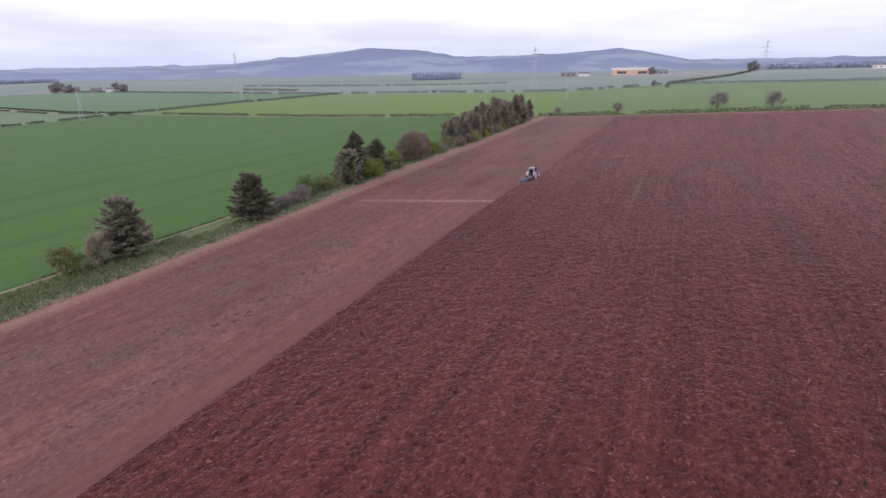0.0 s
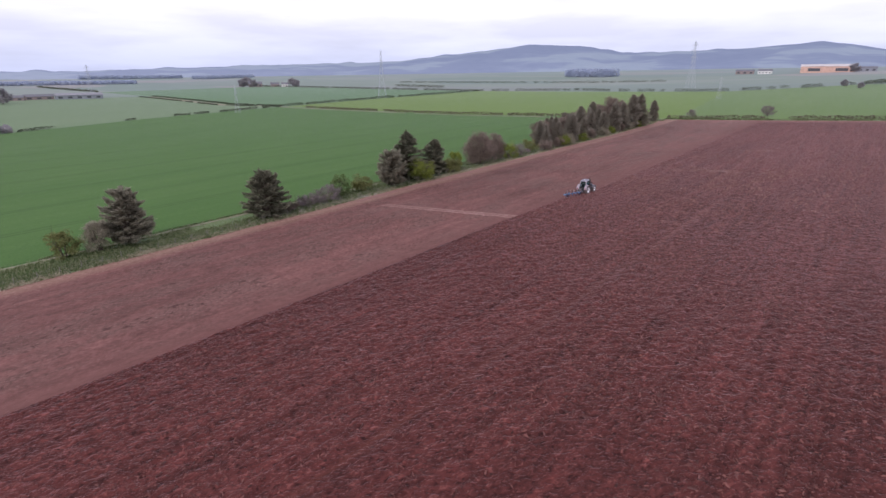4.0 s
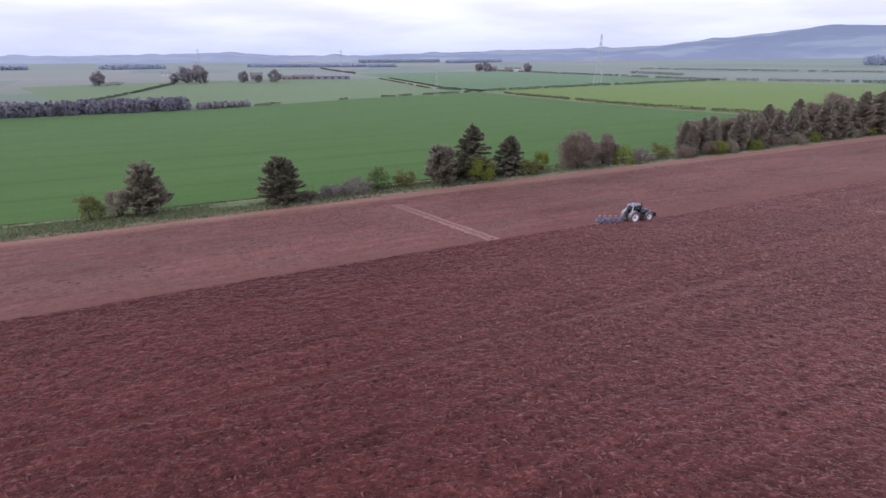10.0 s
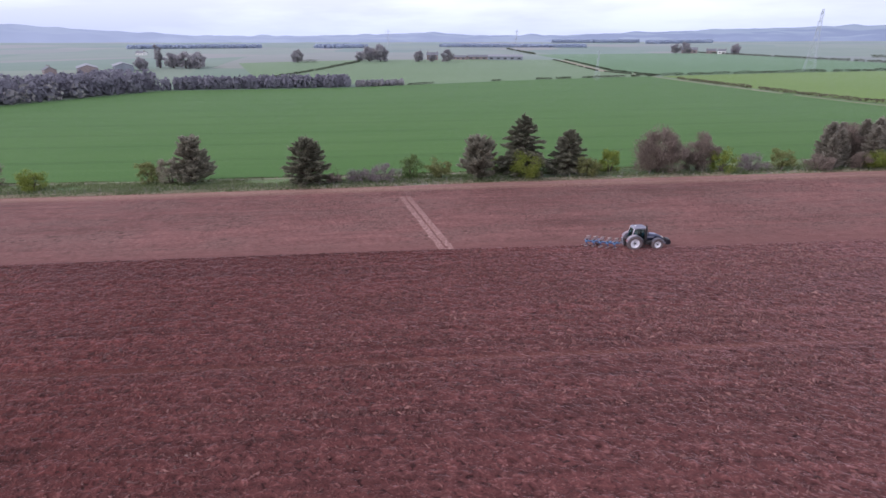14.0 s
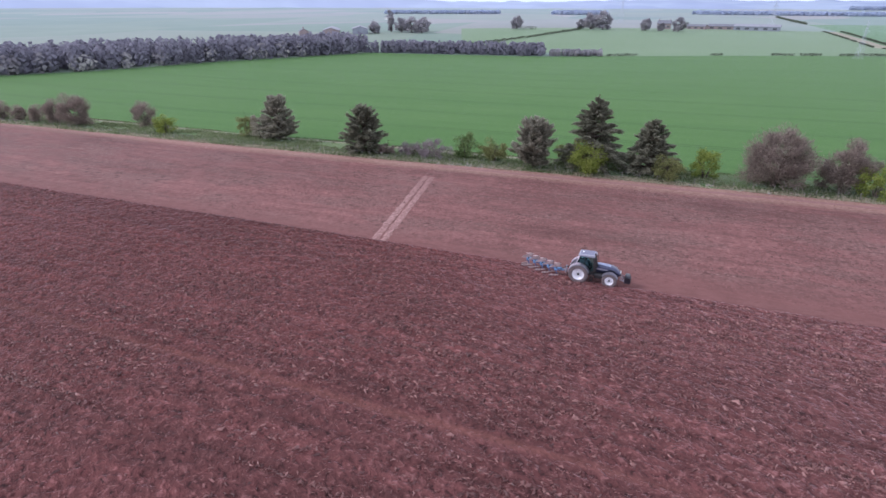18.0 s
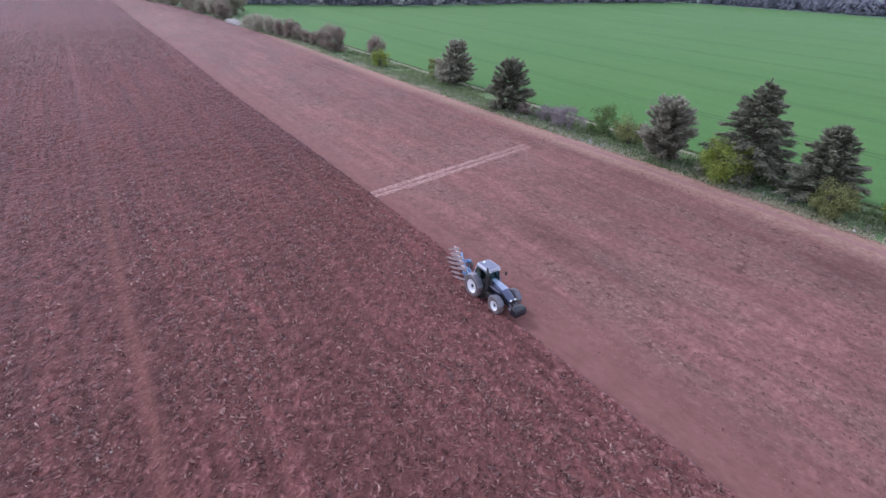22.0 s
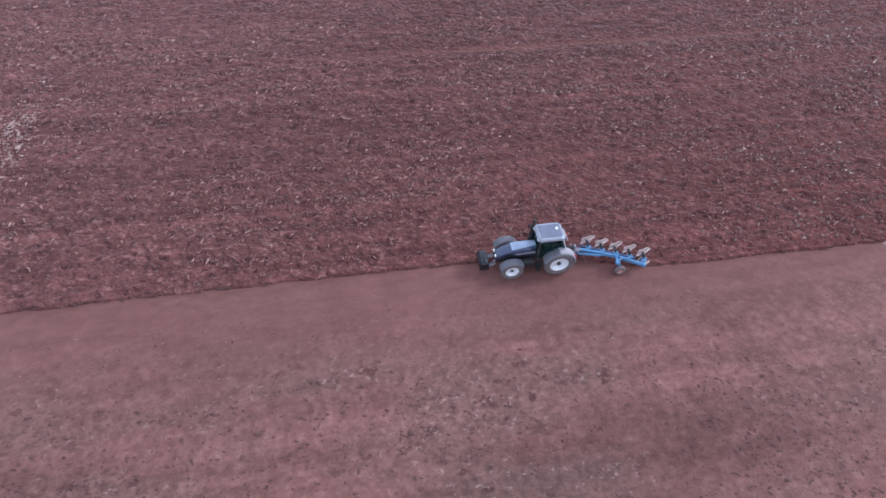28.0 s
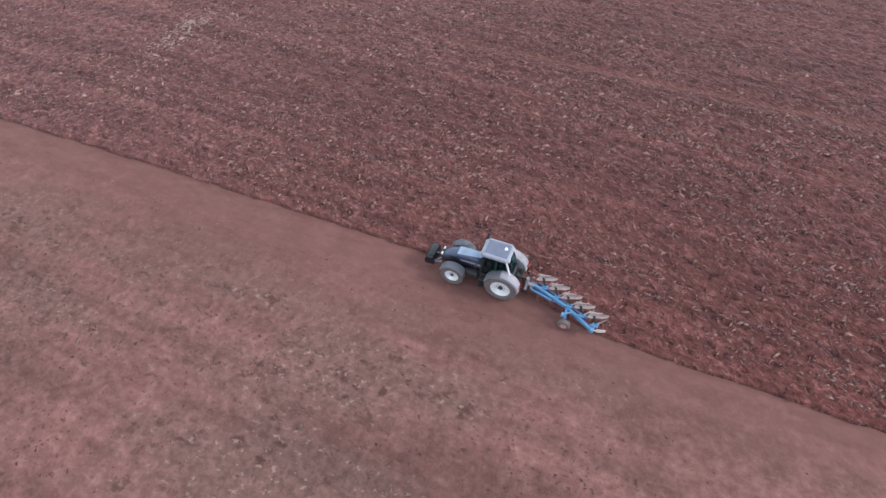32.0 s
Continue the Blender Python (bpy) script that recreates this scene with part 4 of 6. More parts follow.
M_RIM = paint("white_rim_paint", (0.80, 0.78, 0.83), 0.45, 0.0, (0.45, 0.36, 0.33), 0.25, 2.5)
M_BLUE = paint("bright_blue_implement_paint", (0.12, 0.28, 0.52), 0.42, 0.0, DUST, 0.45, 3.0)
M_SHARE = paint("scoured_mouldboard_steel", (0.63, 0.49, 0.485), 0.40, 0.2, (0.42, 0.29, 0.26), 0.5, 4.0)
# near-white base stands in for the sky's shine on scoured steel
M_SCOUR = paint("scoured_steel_sky_shine", (0.88, 0.86, 0.88), 0.30, 0.15, (0.55, 0.45, 0.43), 0.25, 4.0)
M_RED = paint("faded_red_rim", (0.50, 0.24, 0.22), 0.6, 0.0, DUST, 0.4, 3.0)
# darker copy of the implement blue, with its shaded side put into the colour
M_BLUE_SHADED = paint("shaded_blue_paint", (0.075, 0.095, 0.210), 0.45, 0.0, DUST, 0.35, 3.0)
M_BALLAST = paint("black_gloss_paint", (0.010, 0.010, 0.018), 0.38, 0.0, DUST, 0.06, 2.0, 0.15)
M_WHITE = paint("white_plastic", (0.82, 0.82, 0.82), 0.4)
M_LAMP = paint("lamp_lens", (0.70, 0.70, 0.68), 0.15)
M_AMBER = paint("red_lens", (0.45, 0.03, 0.02), 0.25)
M_GLASS = glass_mat()
M_SEAT = paint("dark_seat_cloth", (0.03, 0.03, 0.035), 0.9)


def wheel(name, root, x, y, z, radius, width, rim_r, side, lugs):
    """A tractor wheel: lugged tyre, dished rim, hub with nuts. side: +1 when its outer face looks to +x."""
    bm = bmesh.new()
    w, r = width / 2, radius
    lathe(bm, [(-w * 0.75, rim_r), (-w * 0.98, rim_r + (r - rim_r) * 0.35), (-w, r * 0.90), (-w * 0.86, r * 0.955), (-w * 0.4, r * 0.968), (w * 0.4, r * 0.968), (w * 0.86, r * 0.955), (w, r * 0.90),
               (w * 0.98, rim_r + (r - rim_r) * 0.35), (w * 0.75, rim_r)])
    for k in range(lugs):
        for s in (-1, 1):
            a = 2 * math.pi * (k + (0.5 if s > 0 else 0)) / lugs
            rot = Matrix.Rotation(a, 3, "X") @ Matrix.Rotation(s * radians(38), 3, "Z")
            c = Matrix.Rotation(a, 3, "X") @ Vector((s * w * 0.5, 0, r * 0.972))
            box(bm, c, (w * 1.05, 0.055 * r + 0.01, 0.055 * r), 0.0, rot)
    tyre = part("tyre", bm, M_TYRE, root, "dusty lugged rubber tyre")
    tyre.name = name
    tyre.location = (x, y, z)
    bm = bmesh.new()
    s = side
    lathe(bm, [(s * w * 0.72, rim_r * 1.03), (s * w * 0.80, rim_r * 1.0), (s * w * 0.74, rim_r * 0.93), (s * w * 0.35, rim_r * 0.86), (s * w * 0.25, rim_r * 0.55), (s * w * 0.30, rim_r * 0.34), (s * w * 0.30, 0.001)])
    lathe(bm, [(-s * w * 0.72, rim_r * 1.03), (-s * w * 0.74, rim_r * 0.93), (-s * w * 0.2, rim_r * 0.86), (-s * w * 0.1, 0.001)])
    part("rim", bm, M_RIM, tyre, "dished white wheel rim")
    bm = bmesh.new()
    rod(bm, (s * w * 0.25, 0, 0), (s * w * 0.55, 0, 0), rim_r * 0.24, 20)
    for k in range(8):
        a = 2 * math.pi * k / 8
        p = (rim_r * 0.42 * math.cos(a), rim_r * 0.42 * math.sin(a))
        rod(bm, (s * w * 0.24, *p), (s * w * 0.38, *p), 0.022, 6)
    part("hub", bm, M_CHASSIS, tyre, "dark wheel hub with nuts")
    return tyre


def fender(root, x, y, z, r, width, a0, a1, material, label, lip=0.06):
    """A curved mudguard over a wheel, with a rolled lip."""
    bm = bmesh.new()
    n = 14
    ang = [radians(a0 + (a1 - a0) * k / n) for k in range(n + 1)]
    prof = [(-width / 2, -lip), (-width / 2, 0), (-width * 0.35, 0.03), (width * 0.35, 0.03), (width / 2, 0), (width / 2, -lip)]
    rows = [[bm.verts.new((x + px, y + (r + pr) * math.cos(a), z + (r + pr) * math.sin(a))) for px, pr in prof] for a in ang]
    for p, q in zip(rows, rows[1:]):
        for k in range(len(prof) - 1):
            bm.faces.new((p[k], p[k + 1], q[k + 1], q[k]))
    bmesh.ops.solidify(bm, geom=list(bm.faces), thickness=0.03)
    for f in bm.faces:
        f.smooth = True
    return part("fender", bm, material, root, label)


def loft(bm, rings, cap=True):
    vs = [[bm.verts.new(p) for p in ring] for ring in rings]
    m = len(vs[0])
    for p, q in zip(vs, vs[1:]):
        for k in range(m):
            bm.faces.new((p[k], p[(k + 1) % m], q[(k + 1) % m], q[k]))
    if cap:
        bm.faces.new(vs[0][::-1])
        bm.faces.new(vs[-1])
    return bm


def tractor():
    root = new("tractor")
    for s, nm in ((-1, "rear_wheel"), (1, "rear_wheel")):
        wheel(nm, root, s * 0.93, 0, 0.99, 0.99, 0.64, 0.60, s, 22)
    for s in (-1, 1):
        wheel("front_wheel", root, s * 0.95, 3.08, 0.75, 0.75, 0.54, 0.43, s, 18)
    bm = bmesh.new()
    box(bm, (0, 0.1, 0.98), (0.62, 1.3, 0.62), 0.06)
    box(bm, (0, 1.35, 0.95), (0.55, 1.6, 0.55), 0.05)
    box(bm, (0, 2.9, 0.98), (0.50, 2.0, 0.42), 0.04)
    rod(bm, (-0.8, 0, 0.99), (0.8, 0, 0.99), 0.16, 16)
    rod(bm, (-0.8, 3.08, 0.75), (0.8, 3.08, 0.75), 0.11, 12)
    box(bm, (0, 3.08, 0.75), (0.9, 0.3, 0.26), 0.04)
    part("chassis", bm, M_CHASSIS, root, "dark cast chassis and axles")

    def hood_ring(y, w, zb, zt):
        return [(-w, y, zb), (-w, y, zb + (zt - zb) * 0.66), (-w * 0.86, y, zt - 0.07), (-w * 0.5, y, zt - 0.012), (0, y, zt + 0.012), (w * 0.5, y, zt - 0.012), (w * 0.86, y, zt - 0.07), (w, y, zb + (zt - zb) * 0.66), (w, y, zb)]
    bm = bmesh.new()
    loft(bm, [hood_ring(1.45, 0.43, 1.28, 2.10), hood_ring(2.2, 0.40, 1.24, 2.06), hood_ring(3.0, 0.38, 1.20, 1.97), hood_ring(3.55, 0.37, 1.14, 1.78), hood_ring(3.90, 0.33, 1.08, 1.56), hood_ring(4.04, 0.28, 1.06, 1.38)])
    for f in bm.faces:
        f.smooth = len(f.verts) == 4
    part("hood", bm, M_HOOD, root, "slate blue-grey engine hood")
    bm = bmesh.new()
    loft(bm, [[(-w, y, z - 0.03), (-w * 0.55, y, z), (0, y, z + 0.022), (w * 0.55, y, z), (w, y, z - 0.03), (w * 0.94, y, z - 0.09), (-w * 0.94, y, z - 0.09)] for y, z, w in ((1.5, 2.115, 0.20), (2.1, 2.085, 0.27), (2.7, 2.025, 0.31), (3.05, 1.975, 0.32))])
    part("hood_panel", bm, M_PANEL, root, "light steel-blue panel on the hood")
    for s in (-1, 1):
        bm = bmesh.new()
        for k in range(5):
            box(bm, (s * 0.388, 3.02 + 0.11 * k, 1.52), (0.03, 0.05, 0.38 - 0.03 * k), 0.008)
        part("side_grille", bm, M_BLACK, root)
        bm = bmesh.new()
        plate(bm, [(s * 0.442, 1.5, 1.55), (s * 0.398, 2.8, 1.50), (s * 0.398, 2.8, 1.62), (s * 0.442, 1.5, 1.74)], 0.012)
        part("side_stripe", bm, M_GREY, root)
        bm = bmesh.new()
        box(bm, (s * 0.22, 4.06, 1.45), (0.17, 0.10, 0.13), 0.02)
        part("headlight", bm, M_LAMP, root)
    bm = bmesh.new()
    for k in range(6):
        box(bm, (0, 4.09, 1.10 + 0.05 * k), (0.5, 0.04, 0.022), 0.005)
    box(bm, (0, 4.03, 1.22), (0.55, 0.08, 0.34), 0.02)
    part("front_grille", bm, M_BLACK, root)
    # cab
    corner = {(s, k): p for s in (-1, 1) for k, p in {"fb": (s * 0.60, 1.46, 1.30), "ft": (s * 0.58, 1.34, 2.82), "mb": (s * 0.76, 0.50, 1.25), "mt": (s * 0.66, 0.52, 2.84), "rb": (s * 0.70, -0.42, 1.62), "rt": (s * 0.60, -0.02, 2.84)}.items()}
    bm = bmesh.new()
    for s in (-1, 1):
        beam(bm, corner[s, "fb"], corner[s, "ft"], 0.07, 0.09)
        beam(bm, corner[s, "mb"], corner[s, "mt"], 0.06, 0.08)
        beam(bm, corner[s, "rb"], corner[s, "rt"], 0.08, 0.10)
        beam(bm, corner[s, "fb"], corner[s, "mb"], 0.07, 0.08)
        beam(bm, corner[s, "mb"], corner[s, "rb"], 0.07, 0.08)
    beam(bm, corner[-1, "rb"], corner[1, "rb"], 0.08, 0.08)
    beam(bm, corner[-1, "fb"], corner[1, "fb"], 0.08, 0.08)
    beam(bm, corner[-1, "ft"], corner[1, "ft"], 0.08, 0.08)
    part("cab_frame", bm, M_BLACK, root, "black cab pillars")
    bm = bmesh.new()
    box(bm, (0, 0.52, 1.22), (1.34, 1.85, 0.12), 0.03)
    box(bm, (0, -0.35, 1.42), (1.30, 0.35, 0.36), 0.04)
    part("cab_floor", bm, M_CHASSIS, root)
    for s in (-1, 1):
        bm = bmesh.new()
        plate(bm, [Vector(corner[s, k]) + Vector((s * 0.012, 0, 0)) for k in ("fb", "mb", "mt", "ft")], 0.012)
        g = part("door_window", bm, M_GLASS, root, "tinted glass cab door")
        bm = bmesh.new()
        plate(bm, [Vector(corner[s, k]) + Vector((s * 0.012, 0, 0)) for k in ("mb", "rb", "rt", "mt")], 0.012)
        part("side_window", bm, M_GLASS, root)
        bm = bmesh.new()
        rod(bm, Vector(corner[s, "mb"]) + Vector((s * 0.05, 0.1, 0.25)), Vector(corner[s, "mb"]) + Vector((s * 0.05, 0.1, 0.6)), 0.018, 8)
        part("door_handle", bm, M_GREY, root)
    bm = bmesh.new()
    plate(bm, [Vector(corner[k]) + Vector((0, 0.02, 0.03)) for k in ((-1, "fb"), (1, "fb"), (1, "ft"), (-1, "ft"))], 0.012)
    part("windscreen", bm, M_GLASS, root)
    bm = bmesh.new()
    plate(bm, [Vector(corner[k]) + Vector((0, -0.02, 0.03)) for k in ((-1, "rb"), (1, "rb"), (1, "rt"), (-1, "rt"))], 0.012)
    part("rear_window", bm, M_GLASS, root)
    bm = bmesh.new()
    box(bm, (0, 0.05, 1.62), (0.50, 0.48, 0.14), 0.05)
    box(bm, (0, -0.20, 1.95), (0.48, 0.14, 0.62), 0.05)
    part("seat", bm, M_SEAT, root, "dark cloth driving seat, empty")
    bm = bmesh.new()
    box(bm, (0, 1.05, 1.62), (0.42, 0.28, 0.62), 0.05)
    part("dashboard", bm, M_BLACK, root)
    bm = bmesh.new()
    rod(bm, (0, 0.98, 1.9), (0, 0.82, 2.05), 0.03, 8)
    c0, ax = Vector((0, 0.80, 2.07)), Vector((0, -0.55, 0.83)).normalized()
    ex, ey = Vector((1, 0, 0)), ax.cross(Vector((1, 0, 0)))
    ring = [c0 + 0.19 * (ex * math.cos(2 * math.pi * k / 14) + ey * math.sin(2 * math.pi * k / 14)) for k in range(14)]
    for k in range(14):
        rod(bm, ring[k], ring[(k + 1) % 14], 0.016, 6)
    part("steering_wheel", bm, M_BLACK, root)
    # roof
    bm = bmesh.new()

    def roof_ring(z, w, y0, y1, c):
        return [(-w, y0 + c, z), (-w + c, y0, z), (w - c, y0, z), (w, y0 + c, z), (w, y1 - c, z), (w - c, y1, z), (-w + c, y1, z), (-w, y1 - c, z)]
    loft(bm, [roof_ring(2.80, 0.66, -0.16, 1.50, 0.14), roof_ring(2.90, 0.71, -0.20, 1.56, 0.16), roof_ring(3.02, 0.69, -0.17, 1.52, 0.18), roof_ring(3.08, 0.60, -0.08, 1.42, 0.18)])
    part("roof", bm, M_ROOFP, root, "pale grey cab roof")
    bm = bmesh.new()
    box(bm, (0, 0.66, 3.085), (1.04, 1.36, 0.05), 0.02)
    part("roof_panel", bm, M_ROOFD, root, "slate grey panel let into the roof")
    bm = bmesh.new()
    rod(bm, (0.12, 0.22, 3.10), (0.12, 0.22, 3.20), 0.11, 16, 0.08)
    part("aerial_dome", bm, M_WHITE, root, "small white dome on the roof")
    for s in (-1, 1):
        for yy in (1.55, -0.19):
            bm = bmesh.new()
            box(bm, (s * 0.46, yy, 2.88), (0.22, 0.05, 0.09), 0.015)
            part("work_light", bm, M_LAMP, root)
        bm = bmesh.new()
        rod(bm, (s * 0.70, 1.38, 2.45), (s * 1.15, 1.62, 2.50), 0.016, 8)
        box(bm, (s * 1.17, 1.62, 2.36), (0.20, 0.05, 0.36), 0.02)
        part("mirror", bm, M_BLACK, root, "black mirror on an arm")
        fender(root, s * 0.93, 0, 0.99, 1.07, 0.66, 18, 172, M_GREY, "pale grey rear mudguard")
        fender(root, s * 0.90, 0, 1.0, 1.085, 0.58, 84, 168, M_CAP, "pale dusty rear of the mudguard", 0.02)
        bm = bmesh.new()
        beam(bm, Vector(corner[s, "rb"]) + Vector((s * 0.05, -0.05, 0)), Vector(corner[s, "rt"]) + Vector((s * 0.05, -0.05, 0)), 0.14, 0.05)
        part("rear_pillar", bm, M_CAP, root, "pale grey rear cab pillar")
        fender(root, s * 0.96, 3.08, 0.75, 0.83, 0.52, 22, 150, M_GREY, "grey front mudguard")
        bm = bmesh.new()
        plate(bm, [(s * 0.62, -0.9, 1.25), (s * 0.62, 0.8, 1.25), (s * 0.62, 0.75, 1.75), (s * 0.62, 0.2, 2.02), (s * 0.62, -0.5, 1.98)], 0.04)
        part("inner_mudguard", bm, M_GREY, root)
        bm = bmesh.new()
        box(bm, (s * 0.93, -1.07, 1.38), (0.34, 0.05, 0.12), 0.01)
        part("tail_light", bm, M_AMBER, root)
        bm = bmesh.new()
        for k in range(3):
            box(bm, (s * (0.86 + 0.03 * k), 1.28, 0.50 + 0.27 * (2 - k) * 1.0), (0.34, 0.30, 0.04), 0.01)
        beam(bm, (s * 0.80, 1.12, 0.46), (s * 0.76, 1.12, 1.25), 0.04, 0.05)
        beam(bm, (s * 0.80, 1.44, 0.46), (s * 0.76, 1.44, 1.25), 0.04, 0.05)
        part("step_ladder", bm, M_BLACK, root, "black cab steps")
        bm = bmesh.new()
        box(bm, (s * 0.62, 1.95, 0.92), (0.42, 0.85, 0.50), 0.10)
        part("fuel_tank", bm, M_BLACK, root)
    bm = bmesh.new()
    rod(bm, (0.74, 1.54, 1.35), (0.74, 1.54, 2.85), 0.15, 16)
    rod(bm, (0.74, 1.54, 2.85), (0.74, 1.54, 3.02), 0.15, 16, 0.08)
    rod(bm, (0.74, 1.54, 3.0), (0.77, 1.46, 3.38), 0.075, 12)
    part("exhaust_pipe", bm, M_BLACK, root, "black upright exhaust")
    bm = bmesh.new()
    box(bm, (0.50, 1.66, 2.0), (0.22, 0.26, 0.42), 0.05)
    rod(bm, (0.50, 1.66, 2.2), (0.50, 1.66, 2.42), 0.07, 12)
    part("air_intake", bm, M_BLACK, root, "black intake box beside the exhaust")
    # front linkage and weight
    for s in (-1, 1):
        bm = bmesh.new()
        beam(bm, (s * 0.34, 4.0, 0.80), (s * 0.40, 4.56, 0.62), 0.08, 0.12)
        rod(bm, (s * 0.30, 4.05, 1.12), (s * 0.38, 4.55, 0.70), 0.035, 10)
        part("front_link", bm, M_GREY, root)
    bm = bmesh.new()
    rod(bm, (0, 4.05, 1.15), (0, 4.56, 1.08), 0.03, 10)
    part("top_link", bm, M_GREY, root)
    bm = bmesh.new()
    ring = lambda x, k: [(x, 4.50, 0.48 + k), (x, 5.06, 0.48 + k), (x, 5.12, 0.80), (x, 4.98, 1.16 - k), (x, 4.58, 1.20 - k), (x, 4.50, 1.0)]
    loft(bm, [ring(-0.60, 0.06), ring(-0.53, 0.0), ring(0.53, 0.0), ring(0.60, 0.06)])
    w = part("front_weight", bm, M_BALLAST, root, "black ballast block on the front linkage")
    bm = bmesh.new()
    loft(bm, [[(-w, y, z - 0.03), (-w * 0.7, y, z + 0.02), (0, y, z + 0.05), (w * 0.7, y, z + 0.02), (w, y, z - 0.03), (w, y, z - 0.07), (-w, y, z - 0.07)] for y, z, w in ((4.54, 1.24, 0.40), (4.72, 1.25, 0.50), (4.96, 1.20, 0.50), (5.09, 1.02, 0.42))])
    part("top_plate", bm, M_BALLAST, w, "rounded glossy black top plate")
    # rear linkage
    for s in (-1, 1):
        bm = bmesh.new()
        beam(bm, (s * 0.36, -0.35, 0.62), (s * 0.44, -1.25, 0.62), 0.06, 0.10)
        rod(bm, (s * 0.34, -0.45, 1.35), (s * 0.42, -0.95, 0.66), 0.035, 8)
        part("lift_arm", bm, M_CHASSIS, root)
    bm = bmesh.new()
    rod(bm, (0, -0.45, 1.35), (0, -1.30, 1.22), 0.04, 10)
    part("top_link", bm, M_CHASSIS, root)
    return root


def mouldboard(bm, x, y, z, up):
    """A curved plough body: blunt at the front, with a long tapering tail that sweeps out to the ploughed side."""
    rows = []
    for i in range(11):
        u = i / 10
        hh = (0.50 if up > 0 else 0.32) * (1 - u ** 2.8) * (0.82 + 0.18 * math.sin(u * 9)) + 0.035
        row = []
        for j in range(6):
            v = j / 5 - 0.5
            px = x + 0.02 + (0.18 * u + 0.26 * u ** 1.5 if up > 0 else 0.28 * u + 0.42 * u ** 1.5) + 0.14 * math.cos(v * 2.6) + up * 0.12 * v
            py = y + 0.42 + 0.16 * (2 * abs(v)) ** 1.6 * (1 - u) ** 3 - 1.04 * u - 0.06 * v * up
            row.append(bm.verts.new((px, py, z + v * hh + up * (0.07 - 0.24 * u ** 1.3))))
        rows.append(row)
    fs = []
    for p, q in zip(rows, rows[1:]):
        for k in range(5):
            fs.append(bm.faces.new((p[k], p[k + 1], q[k + 1], q[k])))
    for f in fs:
        f.smooth = True
    bmesh.ops.solidify(bm, geom=fs, thickness=0.022)
    bm.normal_update()
    for f in bm.faces:
        f.material_index = 1 if f.normal.x > 0.15 else 0
    return bm


BEAM_Z = 0.74


def plough():
    """A mounted reversible plough with five pairs of bodies; the upper set stands in the air."""
    root = new("reversible_plough")
    bm = bmesh.new()
    beam(bm, (0.10, -1.62, BEAM_Z + 0.05), (-0.72, -3.88, BEAM_Z), 0.17, 0.17, 0.02)
    beam(bm, (-0.72, -3.88, BEAM_Z), (-1.72, -5.62, BEAM_Z - 0.04), 0.17, 0.17, 0.02)
    box(bm, (-1.72, -5.62, BEAM_Z - 0.04), (0.26, 0.22, 0.26), 0.04)
    part("main_beam", bm, M_BLUE, root, "bright blue square main beam")
    bm = bmesh.new()
    beam(bm, (-0.26, -1.66, BEAM_Z - 0.02), (-0.66, -3.0, BEAM_Z + 0.06), 0.09, 0.11)
    beam(bm, (-0.26, -1.66, BEAM_Z - 0.02), (0.10, -1.62, BEAM_Z), 0.10, 0.12)
    part("setting_bar", bm, M_BLUE, root, "blue adjusting bar beside the beam")
    bm = bmesh.new()
    beam(bm, (0.34, -1.95, BEAM_Z + 0.02), (-1.16, -5.25, BEAM_Z + 0.02), 0.11, 0.13)
    part("body_rail", bm, M_BLUE_SHADED, root, "blue rail that carries the bodies, darkened as if shaded")
    bm = bmesh.new()
    box(bm, (0, -1.34, 0.78), (0.95, 0.14, 0.18), 0.03)
    box(bm, (0, -1.34, 1.02), (0.20, 0.16, 0.62), 0.03)
    beam(bm, (-0.40, -1.34, 0.80), (-0.06, -1.34, 1.34), 0.07, 0.07)
    beam(bm, (0.40, -1.34, 0.80), (0.06, -1.34, 1.34), 0.07, 0.07)
    rod(bm, (0, -1.34, 0.82), (0, -1.80, 0.80), 0.13, 14)
    part("headstock", bm, M_GREY, root, "dusty grey headstock")
    bm = bmesh.new()
    rod(bm, (0.12, -1.4, 1.22), (0.30, -1.95, 0.92), 0.045, 10)
    part("turnover_ram", bm, M_CHASSIS, root)
    for k in range(5):
        px, py = 0.16 - 0.375 * k, -2.42 - 0.83 * k
        bm = bmesh.new()
        beam(bm, (px - 0.42, py + 0.10, BEAM_Z), (px + 0.10, py - 0.05, BEAM_Z), 0.10, 0.13)
        box(bm, (px + 0.02, py - 0.02, BEAM_Z), (0.16, 0.34, 0.24), 0.03)
        box(bm, (px - 0.16, py + 0.06, BEAM_Z + 0.10), (0.10, 0.42, 0.08), 0.02)
        br = part("bracket", bm, M_BLUE, root)
        for up in (1, -1):
            zc = BEAM_Z + up * (0.56 if up > 0 else 0.52)
            bm = bmesh.new()
            beam(bm, (px + 0.02, py - 0.02, BEAM_Z + up * 0.05), (px + 0.12, py + 0.22, zc + up * 0.10), 0.045, 0.15)
            part("leg", bm, M_CHASSIS if up > 0 else M_BLUE_SHADED, br)
            bm = bmesh.new()
            mouldboard(bm, px + 0.06, py + 0.02, zc, up)
            part("mouldboard", bm, M_SHARE, br, "curved mouldboard scoured bright and dusted with soil").data.materials.append(M_SCOUR)
            bm = bmesh.new()
            plate(bm, [(px + 0.10, py + 0.62, zc + up * 0.24), (px + 0.22, py + 0.30, zc + up * 0.20), (px + 0.36, py - 0.15, zc + up * 0.24), (px + 0.30, py - 0.18, zc + up * 0.31), (px + 0.16, py + 0.28, zc + up * 0.29)], 0.022)
            part("share", bm, M_SHARE, br)
    # depth wheel
    bm = bmesh.new()
